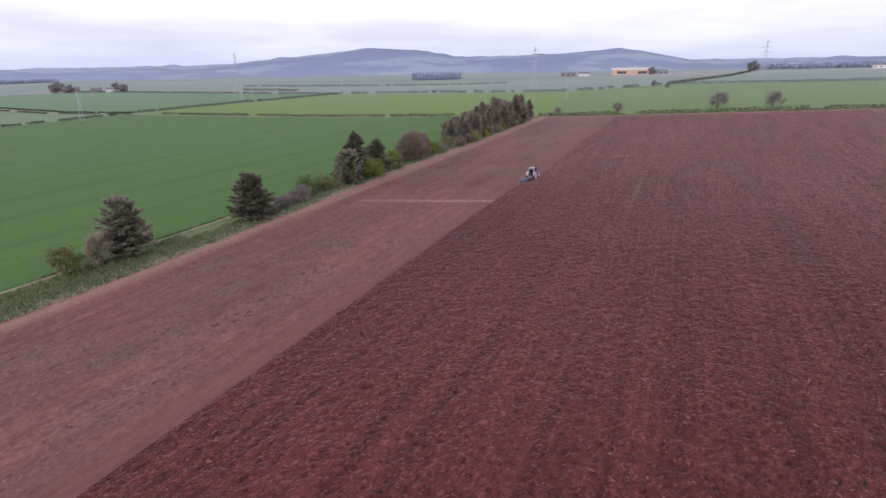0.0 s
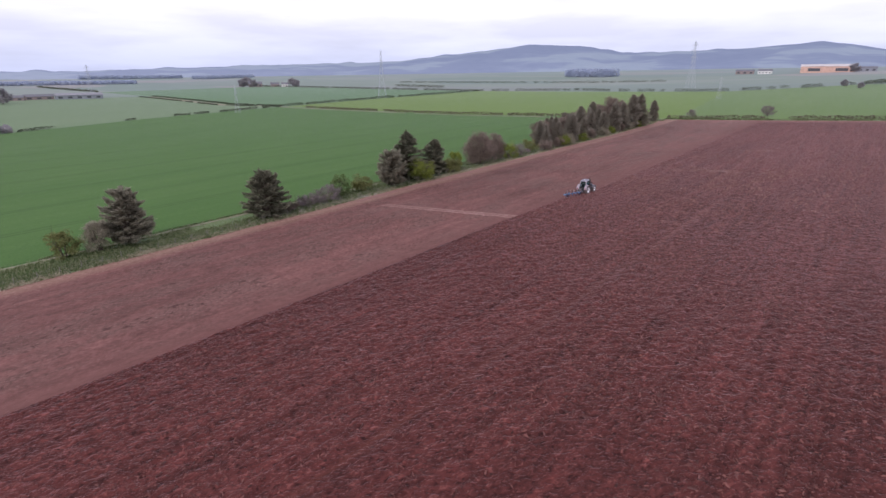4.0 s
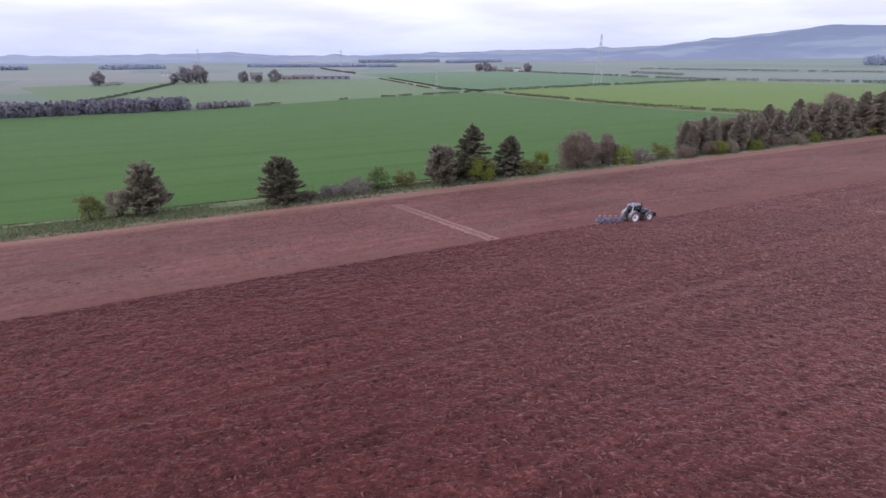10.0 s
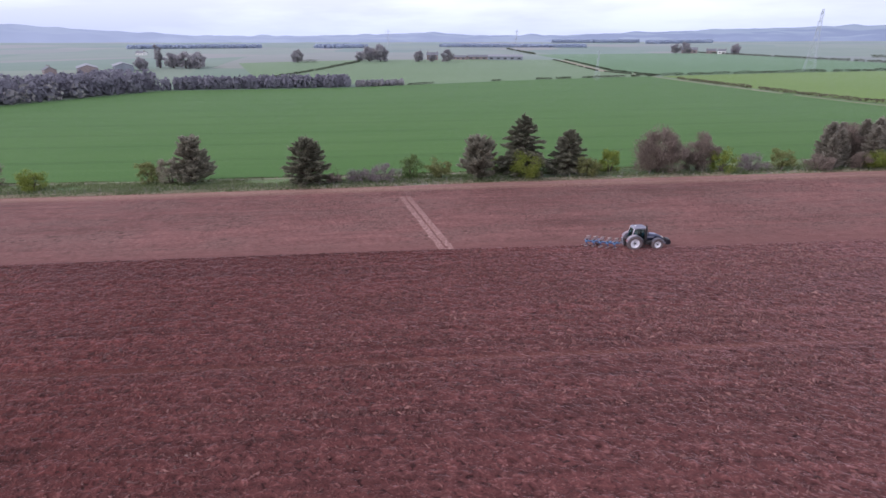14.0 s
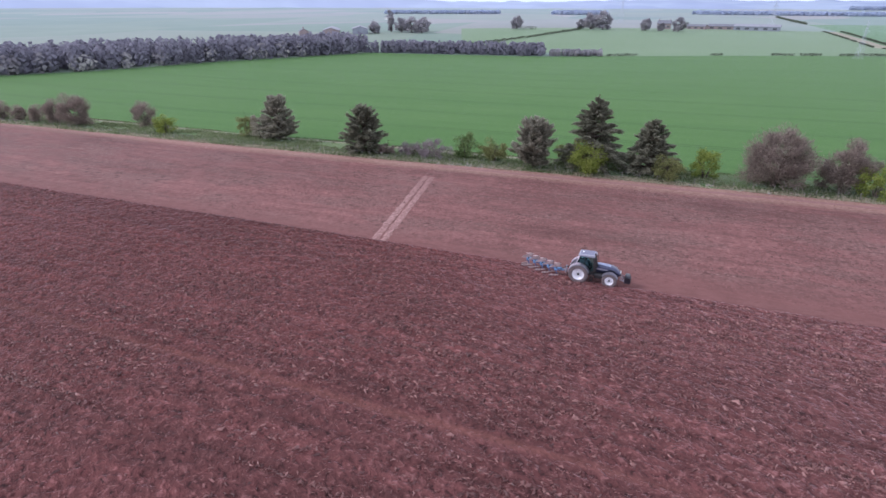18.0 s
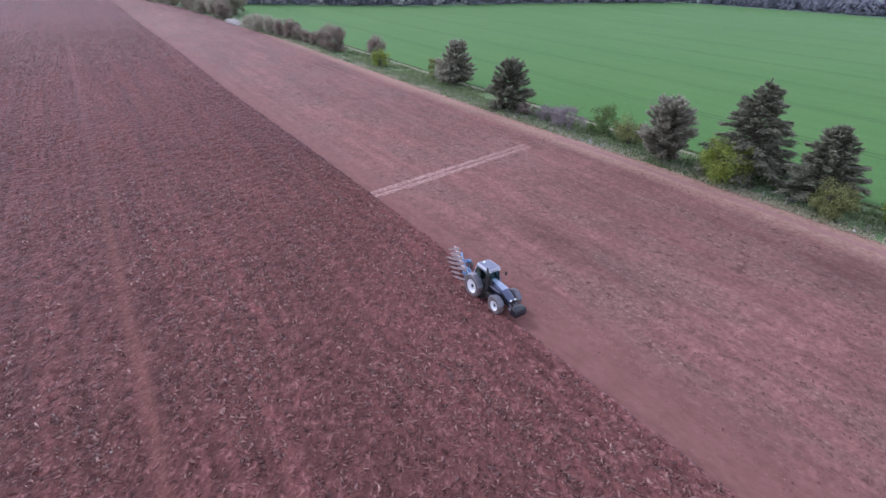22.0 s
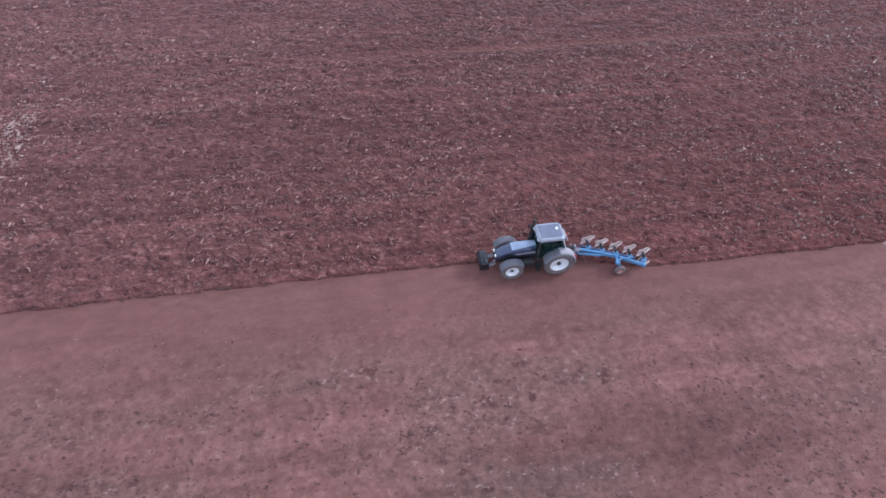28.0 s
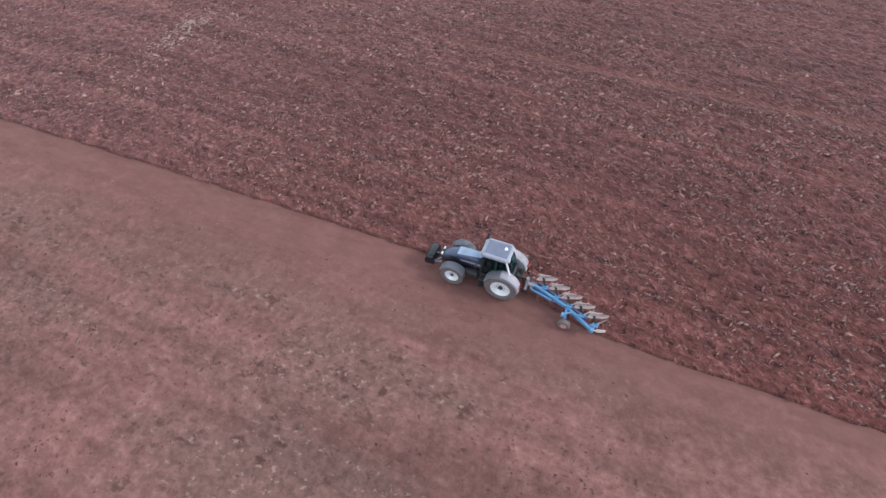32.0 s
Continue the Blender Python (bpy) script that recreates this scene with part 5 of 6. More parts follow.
    beam(bm, (-0.78, -3.98, BEAM_Z), (-1.45, -4.02, BEAM_Z + 0.05), 0.13, 0.13)
    beam(bm, (-1.45, -4.02, BEAM_Z + 0.08), (-1.50, -4.06, 0.36), 0.10, 0.11)
    box(bm, (-1.42, -3.86, BEAM_Z + 0.12), (0.24, 0.16, 0.20), 0.03)
    rod(bm, (-1.40, -3.95, BEAM_Z + 0.22), (-1.02, -4.35, BEAM_Z + 0.10), 0.045, 10)
    part("wheel_arm", bm, M_BLUE, root)
    bm = bmesh.new()
    lathe(bm, [(-0.13, 0.20), (-0.15, 0.28), (-0.11, 0.36), (0.11, 0.36), (0.15, 0.28), (0.13, 0.20)], seg=28)
    dw = part("depth_wheel", bm, M_TYRE, root, "small rubber depth wheel")
    dw.location = (-1.70, -4.08, 0.35)
    bm = bmesh.new()
    lathe(bm, [(-0.12, 0.22), (-0.06, 0.18), (-0.04, 0.10), (-0.09, 0.001)], seg=20)
    lathe(bm, [(0.12, 0.22), (0.05, 0.18), (0.03, 0.10), (0.06, 0.001)], seg=20)
    part("rim", bm, M_RED, dw, "faded red rim")
    bm = bmesh.new()
    plate(bm, [(-1.46, -5.72, 0.36), (-1.32, -5.98, 0.40), (-1.14, -6.42, 0.28), (-1.22, -6.40, 0.18), (-1.40, -6.00, 0.20)], 0.03)
    part("tail_piece", bm, M_SHARE, root, "long worn trash board at the tail")
    bm = bmesh.new()
    for k in range(6):
        a = Vector((-0.1 + 0.04 * k, -1.4, 1.25))
        rod(bm, a + Vector((0, 0.75, 0.15)), a + Vector((0, 0.35, -0.12)), 0.012, 6)
        rod(bm, a + Vector((0, 0.35, -0.12)), a, 0.012, 6)
    part("hose_bundle", bm, M_BLACK, root, "black hydraulic hoses")
    return root


_sx = (ground_at(TX + 1, TY) - ground_at(TX - 1, TY)) / 2
_sy = (ground_at(TX, TY + 1) - ground_at(TX, TY - 1)) / 2
_up = Vector((-_sx, -_sy, 1)).normalized()
_fy = (Vector((0, 1, _sy))).normalized()
_fx = _fy.cross(_up)
RIG = Matrix(((_fx.x, _fy.x, _up.x, TX), (_fx.y, _fy.y, _up.y, TY), (_fx.z, _fy.z, _up.z, ground_at(TX, TY)), (0, 0, 0, 1)))
tagged(tractor(), "slate grey farm tractor with white rims, ploughing", "tractor").matrix_world = RIG
tagged(plough(), "bright blue five-furrow reversible plough behind a tractor", "plough").matrix_world = RIG


# ---- trees, shrubs, hedges ----
def conifer(h, r, seed, needles, label, thin=0.0, lean=0.0, blunt=0.0, up=0.0):
    """A spruce or pine: tapered trunk, layers of separate limbs, and hanging sprays of needles along them. up: how far the limbs rise."""
    rng = np.random.default_rng(seed)
    root = new("conifer_tree")
    zs = np.linspace(0, h, 9)
    tr = np.c_[0.06 * rng.normal(size=9).cumsum() * 0.3 + lean * zs / h, 0.06 * rng.normal(size=9).cumsum() * 0.3, zs]
    put("trunk", smooth(mesh_np("trunk", *tube(tr, np.linspace(0.03 * h * 0.6, 0.02, 9), 8))), M_BARK, root)
    limbs, cs, ds = [], [], []
    z = 0.05 * h
    while z < h * 0.97:
        f = z / h
        shape = (1 - blunt) * (1 - f) ** 0.9 + blunt * math.sqrt(max(0.0, 1 - f ** 2.2)) * 0.82
        reach = r * shape * (0.72 + 0.28 * min(1, f * 7)) + 0.10
        for k in range(rng.integers(8, 12)):
            a = rng.uniform(0, 2 * np.pi)
            le = reach * rng.uniform(0.55, 1.12)
            z1 = z + rng.uniform(-0.2, 0.2)
            base = np.array([np.interp(z1, zs, tr[:, 0]), np.interp(z1, zs, tr[:, 1]), max(z1, 0.05)])
            t = np.linspace(0, 1, 5)[:, None]
            droop = rng.uniform(0.15, 0.45) * (1.05 - f) * (1 - up)
            d = np.array([math.cos(a), math.sin(a), 0.22 + 0.55 * f ** 2 + 0.55 * up])
            pts = base + d * le * t - np.array([0, 0, 1]) * droop * le * t ** 2
            limbs.append(tube(pts, np.linspace(0.03 * le + 0.012, 0.008, 5), 4))
            n = int((14 + 36 * le) * (1 - thin))
            u = np.sqrt(rng.uniform(0.04, 1, n))
            perp = np.array([-math.sin(a), math.cos(a), 0.0])
            way = rng.choice([-1.0, 1.0], n)
            w = rng.uniform(0, 1, n) ** 1.2 * (0.36 * le + 0.12) * (1.12 - u * 0.8)
            fan = d * rng.uniform(0.6, 1.0, n)[:, None] + perp * (way * rng.uniform(0.2, 0.9, n))[:, None] + rng.normal(0, 0.12, (n, 3))
            c = base + d * le * u[:, None] - np.array([0, 0, 1]) * (droop * le * u ** 2)[:, None] + fan * w[:, None]
            c[:, 2] += rng.normal(0, 0.08 + 0.10 * blunt, n) - 0.45 * w * (1 - up)
            fan[:, 2] -= 0.30 * (1 - up)
            cs.append(c)
            ds.append(fan)
        z += rng.uniform(0.30, 0.46) * (0.6 + 0.05 * h)
    tagged(put("branchwork", mesh_np("branchwork", *joined(limbs)), M_BARK, root), kind="stuff")
    tip = rng.uniform(0.90, 1.03, 50) * h
    cs.append(np.c_[rng.normal(0, 0.07, 50) * (1.1 - tip / h) * 6 + tr[-1, 0], rng.normal(0, 0.07, 50) * (1.1 - tip / h) * 6 + tr[-1, 1], tip])
    ds.append(rng.normal(size=(50, 3)) * 0.4 + [0, 0, 0.6])
    cs, ds = np.concatenate(cs), np.concatenate(ds)
    put("crown", mesh_np("crown", *sprays(cs, ds, 0.60 + 0.016 * h, 0.120 + 0.004 * h, rng, 0.8)), needles, root)
    return tagged(root, label, "tree")


def bush(h, rx, ry, seed, leaves, label, kind_name="shrub", n_clump=26, per=95, leaf=0.24, twiggy=False, base=0.12):
    """A broad-leaved tree or shrub: several stems, limbs that fork, and leaves in loose clumps with gaps between."""
    rng = np.random.default_rng(seed)
    root = new(kind_name)
    stems, tips = [], []
    for k in range(rng.integers(4, 7)):
        a = rng.uniform(0, 2 * np.pi)
        foot = np.array([0.25 * math.cos(a), 0.25 * math.sin(a), -0.1])
        t = np.linspace(0, 1, 6)[:, None]
        end = np.array([rx * 0.6 * math.cos(a), ry * 0.6 * math.sin(a), h * rng.uniform(0.55, 0.85)])
        pts = foot + (end - foot) * t ** [1.3, 1.3, 0.8] + rng.normal(0, 0.05, (6, 3))
        stems.append(tube(pts, np.linspace(0.035 * h * 0.5 + 0.02, 0.015, 6), 5))
        for _ in range(5):
            i = rng.integers(2, 6)
            e2 = pts[i] + rng.normal(0, 1, 3) * [rx * 0.35, ry * 0.35, h * 0.16] + [0, 0, h * 0.1]
            stems.append(tube(np.linspace(pts[i], e2, 3), [0.03, 0.02, 0.008], 4))
            tips.append(e2)
    tagged(put("branchwork", mesh_np("branchwork", *joined(stems)), M_BARK, root), kind="stuff")
    c = []
    for k in range(n_clump):
        th, ph = rng.uniform(0, 2 * np.pi), math.asin(rng.uniform(-0.88, 1))
        q = rng.uniform(0.50, 0.95) * (1 + 0.17 * math.sin(3 * th + seed) * math.cos(2.3 * ph + 0.7 * seed))
        cc = np.array([rx * q * math.cos(th) * math.cos(ph), ry * q * math.sin(th) * math.cos(ph), h * (0.40 + base * 0.5) + h * 0.52 * q * math.sin(ph)])
        cr = rng.uniform(0.22, 0.42) * min(rx, ry)
        g = rng.normal(size=(per, 3))
        g /= np.linalg.norm(g, axis=1)[:, None]
        c.append(cc + g * cr * (rng.uniform(0.35, 1.1, per)[:, None]) * [1, 1, 0.8])
    c = np.concatenate(c)
    c[:, 2] = np.maximum(c[:, 2], 0.08 * h * rng.random(len(c)))
    if twiggy:
        d = rng.normal(size=(len(c), 3)) * 0.55 + (c - [0, 0, h * 0.2]) / np.maximum(np.linalg.norm(c - [0, 0, h * 0.2], axis=1), 0.1)[:, None]
        m = sprays(c, d, leaf * 2.6, leaf * 0.30, rng, 0.9)
    else:
        m = sprays(c, rng.normal(size=(len(c), 3)), leaf, leaf * 0.8, rng, 1.5)
    put("crown", mesh_np("crown", *m), leaves, root)
    return tagged(root, label, "shrub" if h < 5.5 else "tree")


def plant(ob, x, y, turn=0.0, scale=1.0, squash=1.0):
    ob.matrix_world = Matrix.LocRotScale((x, y, ground_at(x, y) - 0.05), Euler((0, 0, turn)), (scale, scale, scale * squash))
    return ob


def again(ob, x, y, turn, scale):
    c = copy_thing(ob, pose(0, 0, 0))
    return plant(c, x, y, turn, scale)


# the row along the fence, from the near end to the wood
plant(conifer(9.7, 5.0, 3, M_PINE, "grey-brown conifer standing in the verge by the fence", 0.10, 0.0, 0.5, 0.45), -83.4, 55.8)
plant(conifer(9.4, 5.4, 4, M_SPRUCE, "broad dark conifer beside the field edge", 0.05, 0.0, 0.45, 0.3), -78.9, 80.8)
plant(conifer(12.8, 7.4, 7, M_SPRUCE, "tall dark spruce, the highest tree of the row"), -83.6, 127.0)
plant(conifer(9.4, 5.6, 9, M_SPRUCE, "dark spruce with a pointed top beside lime shrubs", 0.0, 0.0, 0.15, 0.1), -82.6, 136.9)
plant(conifer(8.4, 4.7, 12, M_PINE, "round-shouldered grey-brown conifer by the fence", 0.05, 0.0, 0.75, 0.6), -79.2, 116.8)
plant(bush(5.4, 2.3, 2.4, 21, M_OLIVE, "upright olive-green shrub beside a conifer", n_clump=34), -84.0, 46.0)
plant(bush(6.2, 2.4, 2.4, 41, M_WILLOW, "pale brown budding shrub close beside a conifer", n_clump=34, per=130, twiggy=True), -83.0, 51.0)
plant(bush(4.7, 2.7, 2.9, 22, M_LIME, "rounded yellow-green shrub in the verge", n_clump=36), -79.0, 24.8)
DARK = plant(bush(6.4, 3.2, 3.2, 23, M_BROWN, "dusky brown leafless shrub", n_clump=46, per=170, twiggy=True), -84.2, 12.5)
plant(bush(8.0, 3.9, 4.2, 24, M_BROWN, "dusky brown leafless tree at the field edge", "broad_tree", n_clump=56, per=190, leaf=0.28, twiggy=True), -78.4, -5.2)
for x, y, turn, k in ((-79.0, -13.5, 1.2, 1.0), (-78.2, -20.5, 2.2, 0.72), (-77.4, -27.0, 3.2, 0.66), (-77.0, -33.5, 0.5, 0.80), (-76.6, -40.5, 2.9, 1.05), (-75.6, -47.5, 1.9, 0.95)):
    again(DARK, x, y, turn, k)
SALLOW = plant(bush(6.4, 3.9, 4.6, 45, M_WILLOW, "pale buff leafless sallow thicket", n_clump=50, per=150, leaf=0.26, twiggy=True), -74.8, -57.0)
for x, y, turn, k in ((-74.0, -66.0, 1.0, 0.95), (-73.2, -75.0, 2.3, 0.90), (-72.6, -83.0, 4.0, 0.70)):
    again(SALLOW, x, y, turn, k)
WILLOW = plant(bush(10.5, 5.4, 5.6, 46, M_WILLOW, "tall pale willow coming into bud", "broad_tree", n_clump=64, per=150, leaf=0.42, twiggy=True), -71.5, -126.0)
again(DARK, -70.6, -116.0, 0.4, 1.25)
for x, y, turn, k in ((-72.0, -138.0, 0.7, 0.95), (-68.5, -147.0, 2.0, 0.78), (-68.5, -158.0, 3.0, 1.05), (-66.2, -169.0, 4.1, 0.82), (-65.0, -181.0, 5.0, 1.0), (-62.0, -193.0, 1.5, 0.9),
                     (-59.5, -207.0, 2.6, 1.0), (-55.5, -222.0, 3.7, 0.95), (-52.0, -238.0, 0.2, 1.0), (-80.0, -133.0, 1.7, 1.1), (-79.0, -150.0, 2.8, 1.2)):
    again(WILLOW, x, y, turn, k)
plant(bush(3.2, 1.7, 1.9, 25, M_BROWN, "low brown shrub beside a conifer", n_clump=18, twiggy=True), -78.8, 86.6)
plant(bush(2.9, 2.4, 3.0, 26, M_MAUVE, "low mauve-grey bramble thicket", "bramble_thicket", n_clump=26, twiggy=True, leaf=0.2), -79.6, 91.6)
plant(bush(4.2, 2.6, 3.4, 27, M_MAUVE, "mauve-grey leafless thicket by the fence", "bramble_thicket", n_clump=34, twiggy=True, leaf=0.2), -79.0, 96.6)
plant(bush(4.9, 2.7, 2.8, 28, M_GREEN, "round green thorn tree", n_clump=34), -82.2, 102.6)
plant(bush(4.3, 2.7, 3.2, 29, M_OLIVE, "low olive-green shrub in the verge", n_clump=34), -81.2, 108.8)
plant(bush(3.6, 1.8, 1.8, 30, M_OLIVE, "small olive shrub behind a spruce", n_clump=18), -85.2, 121.6)
LIME = plant(bush(6.0, 3.6, 3.7, 31, M_LIME, "bright lime-green thorn tree by the fence", n_clump=52), -77.9, 127.2)
plant(bush(4.6, 2.7, 2.8, 32, M_OLIVE, "yellow-green shrub by the fence", n_clump=34), -78.8, 140.6)
plant(bush(5.2, 2.6, 2.8, 33, M_LIME, "olive-green shrub in the verge", n_clump=34), -82.4, 146.4)
plant(bush(9.4, 4.8, 5.0, 34, M_BROWN, "big brown bushy tree just coming into bud", "broad_tree", n_clump=90, per=190, leaf=0.30, twiggy=True), -81.0, 156.6)
plant(bush(7.8, 3.7, 3.9, 35, M_BROWN, "brown bushy tree leaning on its neighbour", "broad_tree", n_clump=60, per=180, leaf=0.30, twiggy=True), -82.4, 166.2)
plant(bush(5.2, 3.0, 3.0, 36, M_LIME, "olive-brown shrub beside a brown tree", n_clump=30), -79.0, 170.0)
plant(bush(4.4, 3.0, 3.2, 37, M_MAUVE, "low greyish shrub by the field", n_clump=26, twiggy=True), -79.4, 177.0)
plant(bush(4.6, 2.8, 2.8, 38, M_OLIVE, "low olive shrub by the field", n_clump=28), -80.0, 184.0)
plant(bush(4.4, 3.0, 3.2, 39, M_BROWN, "brown shrub at the foot of the wood", n_clump=28, twiggy=True), -77.8, 191.0)
again(LIME, -77.6, 204.0, 0.8, 0.75)
# the shelter wood at the far end of the row: rough-headed pines, rising towards the far end
W1 = plant(conifer(13.5, 4.6, 51, M_BELT, "tall grey-brown pine in the shelter belt", 0.25, 0.0, 0.35, 0.50), -84, 197, 0.0, 0.70)
W2 = plant(conifer(14.0, 4.8, 52, M_BELT, "tall pointed conifer in the shelter belt", 0.2, 0.0, 0.12, 0.30), -83, 207, 0.0, 0.74)
W3 = plant(bush(12.5, 4.9, 5.0, 53, M_BROWN, "russet-brown bare tree in the shelter belt", "broad_tree", n_clump=74, per=170, leaf=0.40, twiggy=True), -86, 202, 0.0, 0.80)
_r = random.Random(8)
for k in range(29):
    y = 195 + 3.2 * k
    x = -81 - 13 * _r.random() if k % 3 else -79.5 - 2 * _r.random()
    tall = np.interp(y, [193, 200, 230, 258, 268, 283, 287, 300], [7.2, 10.0, 11.4, 12.4, 15.2, 15.4, 8.5, 8.5])
    kind, own = ((W1, 13.5), (W2, 14.0), (W1, 13.5), (W2, 14.0), (W3, 12.5))[_r.randrange(5)]
    again(kind, x, y, _r.uniform(0, 6.28), tall / own * _r.uniform(0.78, 1.04))
for k in range(9):
    again((DARK, LIME, SALLOW)[(k * 5) % 3], -77.6 - _r.random(), 200 + 9.5 * k, k * 1.3, 0.6)
again(W1, -80.5, 302.0, 1.0, 0.76)
BARE = plant(bush(9.5, 6.0, 6.0, 40, M_MAUVE, "bare pinkish tree standing in the pasture hedge", "broad_tree", n_clump=40, per=120, leaf=0.32, twiggy=True), 17, 350)
for x, y, k in ((44, 348, 0.90), (-36, 336, 0.6), (-70, 330, 0.45)):
    again(BARE, x, y, x * 0.3, k)


def far_wood(name, line, depth, h, seed, label, per=2.2, leaves=None, fine=1.0, round_share=0.5, wide=1.0):
    """A wood seen across the fields: many trunks with rounded or pointed crowns along a line."""
    rng = np.random.default_rng(seed)
    line = np.array(line, float)
    seg = np.linalg.norm(np.diff(line, axis=0), axis=1)
    n = int(seg.sum() * per * depth / 30)
    at = rng.uniform(0, seg.sum(), n)
    cum = np.r_[0, seg.cumsum()]
    p = np.c_[np.interp(at, cum, line[:, 0]), np.interp(at, cum, line[:, 1])]
    i = np.clip(np.searchsorted(cum, at) - 1, 0, len(seg) - 1)
    d = (np.diff(line, axis=0) / seg[:, None])[i]
    p += np.c_[d[:, 1], -d[:, 0]] * (-rng.uniform(0, depth, n) ** 1.0)[:, None]
    chunks, trunks = [], []
    m = int(64 / fine)
    for (x, y) in p:
        hh = h * rng.uniform(0.80, 1.06)
        z = ground_at(x, y)
        rr = rng.uniform(2.4, 3.8) * (h / 14) * wide
        u = rng.uniform(0.06, 1, m)
        a = rng.uniform(0, 2 * np.pi, m)
        if rng.random() < round_share:
            q = 1.1 * rr * np.sqrt(np.clip(1 - (2 * u - 0.95) ** 2, 0.04, 1))
        else:
            q = rr * (1.05 - u) ** 0.7
        q = q * rng.uniform(0.65, 1.08, m)
        c = np.c_[x + q * np.cos(a), y + q * np.sin(a), z + hh * u]
        out = np.c_[np.cos(a), np.sin(a), 1.6 * u - 0.5] + rng.normal(0, 0.16, (m, 3))
        out /= np.linalg.norm(out, axis=1)[:, None]
        e1 = np.cross(out, rng.normal(size=(m, 3)))
        e1 /= np.linalg.norm(e1, axis=1)[:, None]
        e2, le = np.cross(out, e1), (rng.uniform(0.5, 1.0, m) * fine)[:, None]
        chunks.append((np.stack([c - e1 * le, c + e2 * le * 0.8, c + e1 * le, c - e2 * le * 0.8], 1).reshape(-1, 3), np.arange(4 * m).reshape(-1, 4)))
        trunks.append(tube([(x, y, z - 0.3), (x, y, z + hh * 0.8)], [0.25, 0.08], 5))
    v, f = joined(chunks + trunks)
    return tagged(put(name, mesh_np(name, v, f), leaves or M_WOOD_FAR), label, "wood", kind="stuff")


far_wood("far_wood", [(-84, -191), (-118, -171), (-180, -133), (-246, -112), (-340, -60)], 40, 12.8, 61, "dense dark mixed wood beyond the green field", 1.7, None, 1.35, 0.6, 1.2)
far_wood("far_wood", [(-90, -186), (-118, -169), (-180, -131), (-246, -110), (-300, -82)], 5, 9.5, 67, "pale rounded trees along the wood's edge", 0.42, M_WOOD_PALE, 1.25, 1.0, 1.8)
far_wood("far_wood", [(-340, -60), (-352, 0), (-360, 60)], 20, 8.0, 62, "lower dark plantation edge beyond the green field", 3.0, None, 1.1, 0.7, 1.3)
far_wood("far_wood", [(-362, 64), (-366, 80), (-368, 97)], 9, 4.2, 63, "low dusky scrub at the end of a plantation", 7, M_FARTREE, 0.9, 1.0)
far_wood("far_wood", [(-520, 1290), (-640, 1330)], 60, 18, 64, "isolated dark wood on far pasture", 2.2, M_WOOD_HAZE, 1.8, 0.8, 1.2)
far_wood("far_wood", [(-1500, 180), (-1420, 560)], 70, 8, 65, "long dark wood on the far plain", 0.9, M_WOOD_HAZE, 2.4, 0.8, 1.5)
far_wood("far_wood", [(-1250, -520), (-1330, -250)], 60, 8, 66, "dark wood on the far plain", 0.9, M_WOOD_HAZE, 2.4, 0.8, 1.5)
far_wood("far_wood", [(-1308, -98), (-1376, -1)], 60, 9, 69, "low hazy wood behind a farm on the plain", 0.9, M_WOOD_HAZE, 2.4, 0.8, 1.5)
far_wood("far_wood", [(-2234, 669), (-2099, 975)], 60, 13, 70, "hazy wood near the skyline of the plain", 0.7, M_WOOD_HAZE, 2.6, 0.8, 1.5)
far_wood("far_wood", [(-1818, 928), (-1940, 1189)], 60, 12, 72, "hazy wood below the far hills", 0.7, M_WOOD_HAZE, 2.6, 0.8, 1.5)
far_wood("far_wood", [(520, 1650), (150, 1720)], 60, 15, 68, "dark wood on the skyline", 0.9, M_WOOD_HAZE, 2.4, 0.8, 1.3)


def hedge(pts, h, w, seed, leaves, label, gaps=0.08, leaf=0.6, per=15):
    """A field hedge: leaf clumps along a line, uneven in height, with gaps."""
    rng = np.random.default_rng(seed)
    pts = np.array(pts, float)
    seg = np.linalg.norm(np.diff(pts, axis=0), axis=1)
    cum = np.r_[0, seg.cumsum()]
    n = int(cum[-1] * per)
    at = rng.uniform(0, cum[-1], n)
    g = value_noise(at / 7.0, np.full(n, seed * 3.3), seed)
    ok = g > gaps * 1.8
    at, g = at[ok], g[ok]
    n = len(at)
    x, y = np.interp(at, cum, pts[:, 0]), np.interp(at, cum, pts[:, 1])
    x, y = x + rng.normal(0, w * 0.35, n), y + rng.normal(0, w * 0.35, n)
    top = h * (0.7 + 0.5 * value_noise(at / 4.0, np.full(n, seed * 1.7), seed + 1))
    c = np.c_[x, y, land(x, y) + top * rng.uniform(0, 1, n) ** 0.8]
    me = mesh_np("hedge", *sprays(c, rng.normal(size=(n, 3)), leaf * 1.2, leaf, rng, 1.5))
    return tagged(put("hedge", me, leaves), label, "hedge")


hedge([(-378, 304), (-208, 319), (-140, 323), (-97, 320)], 1.9, 1.5, 71, M_HEDGE_BROWN, "brown-green field hedge between two green fields")
hedge([(-372, 100), (-384, 140), (-392, 175)], 1.6, 1.4, 72, M_HEDGE, "broken dark hedge at the edge of a cereal field", 0.22)
hedge([(-396, 200), (-408, 300)], 1.6, 1.4, 73, M_HEDGE, "broken dark hedge near a farm track", 0.2)
hedge([(-410, 306), (-425, 432), (-425, 614)], 2.4, 1.8, 74, M_HEDGE, "dark hedge beside a bright green field")
hedge([(-425, 616), (-300, 640), (-213, 608), (-118, 602)], 3.0, 2.2, 75, M_HEDGE, "row of clipped dark hedge trees", 0.2)
hedge([(-118, 602), (-70, 650), (-23, 726)], 3.4, 2.4, 76, M_HEDGE, "dark hedge with gaps", 0.22)
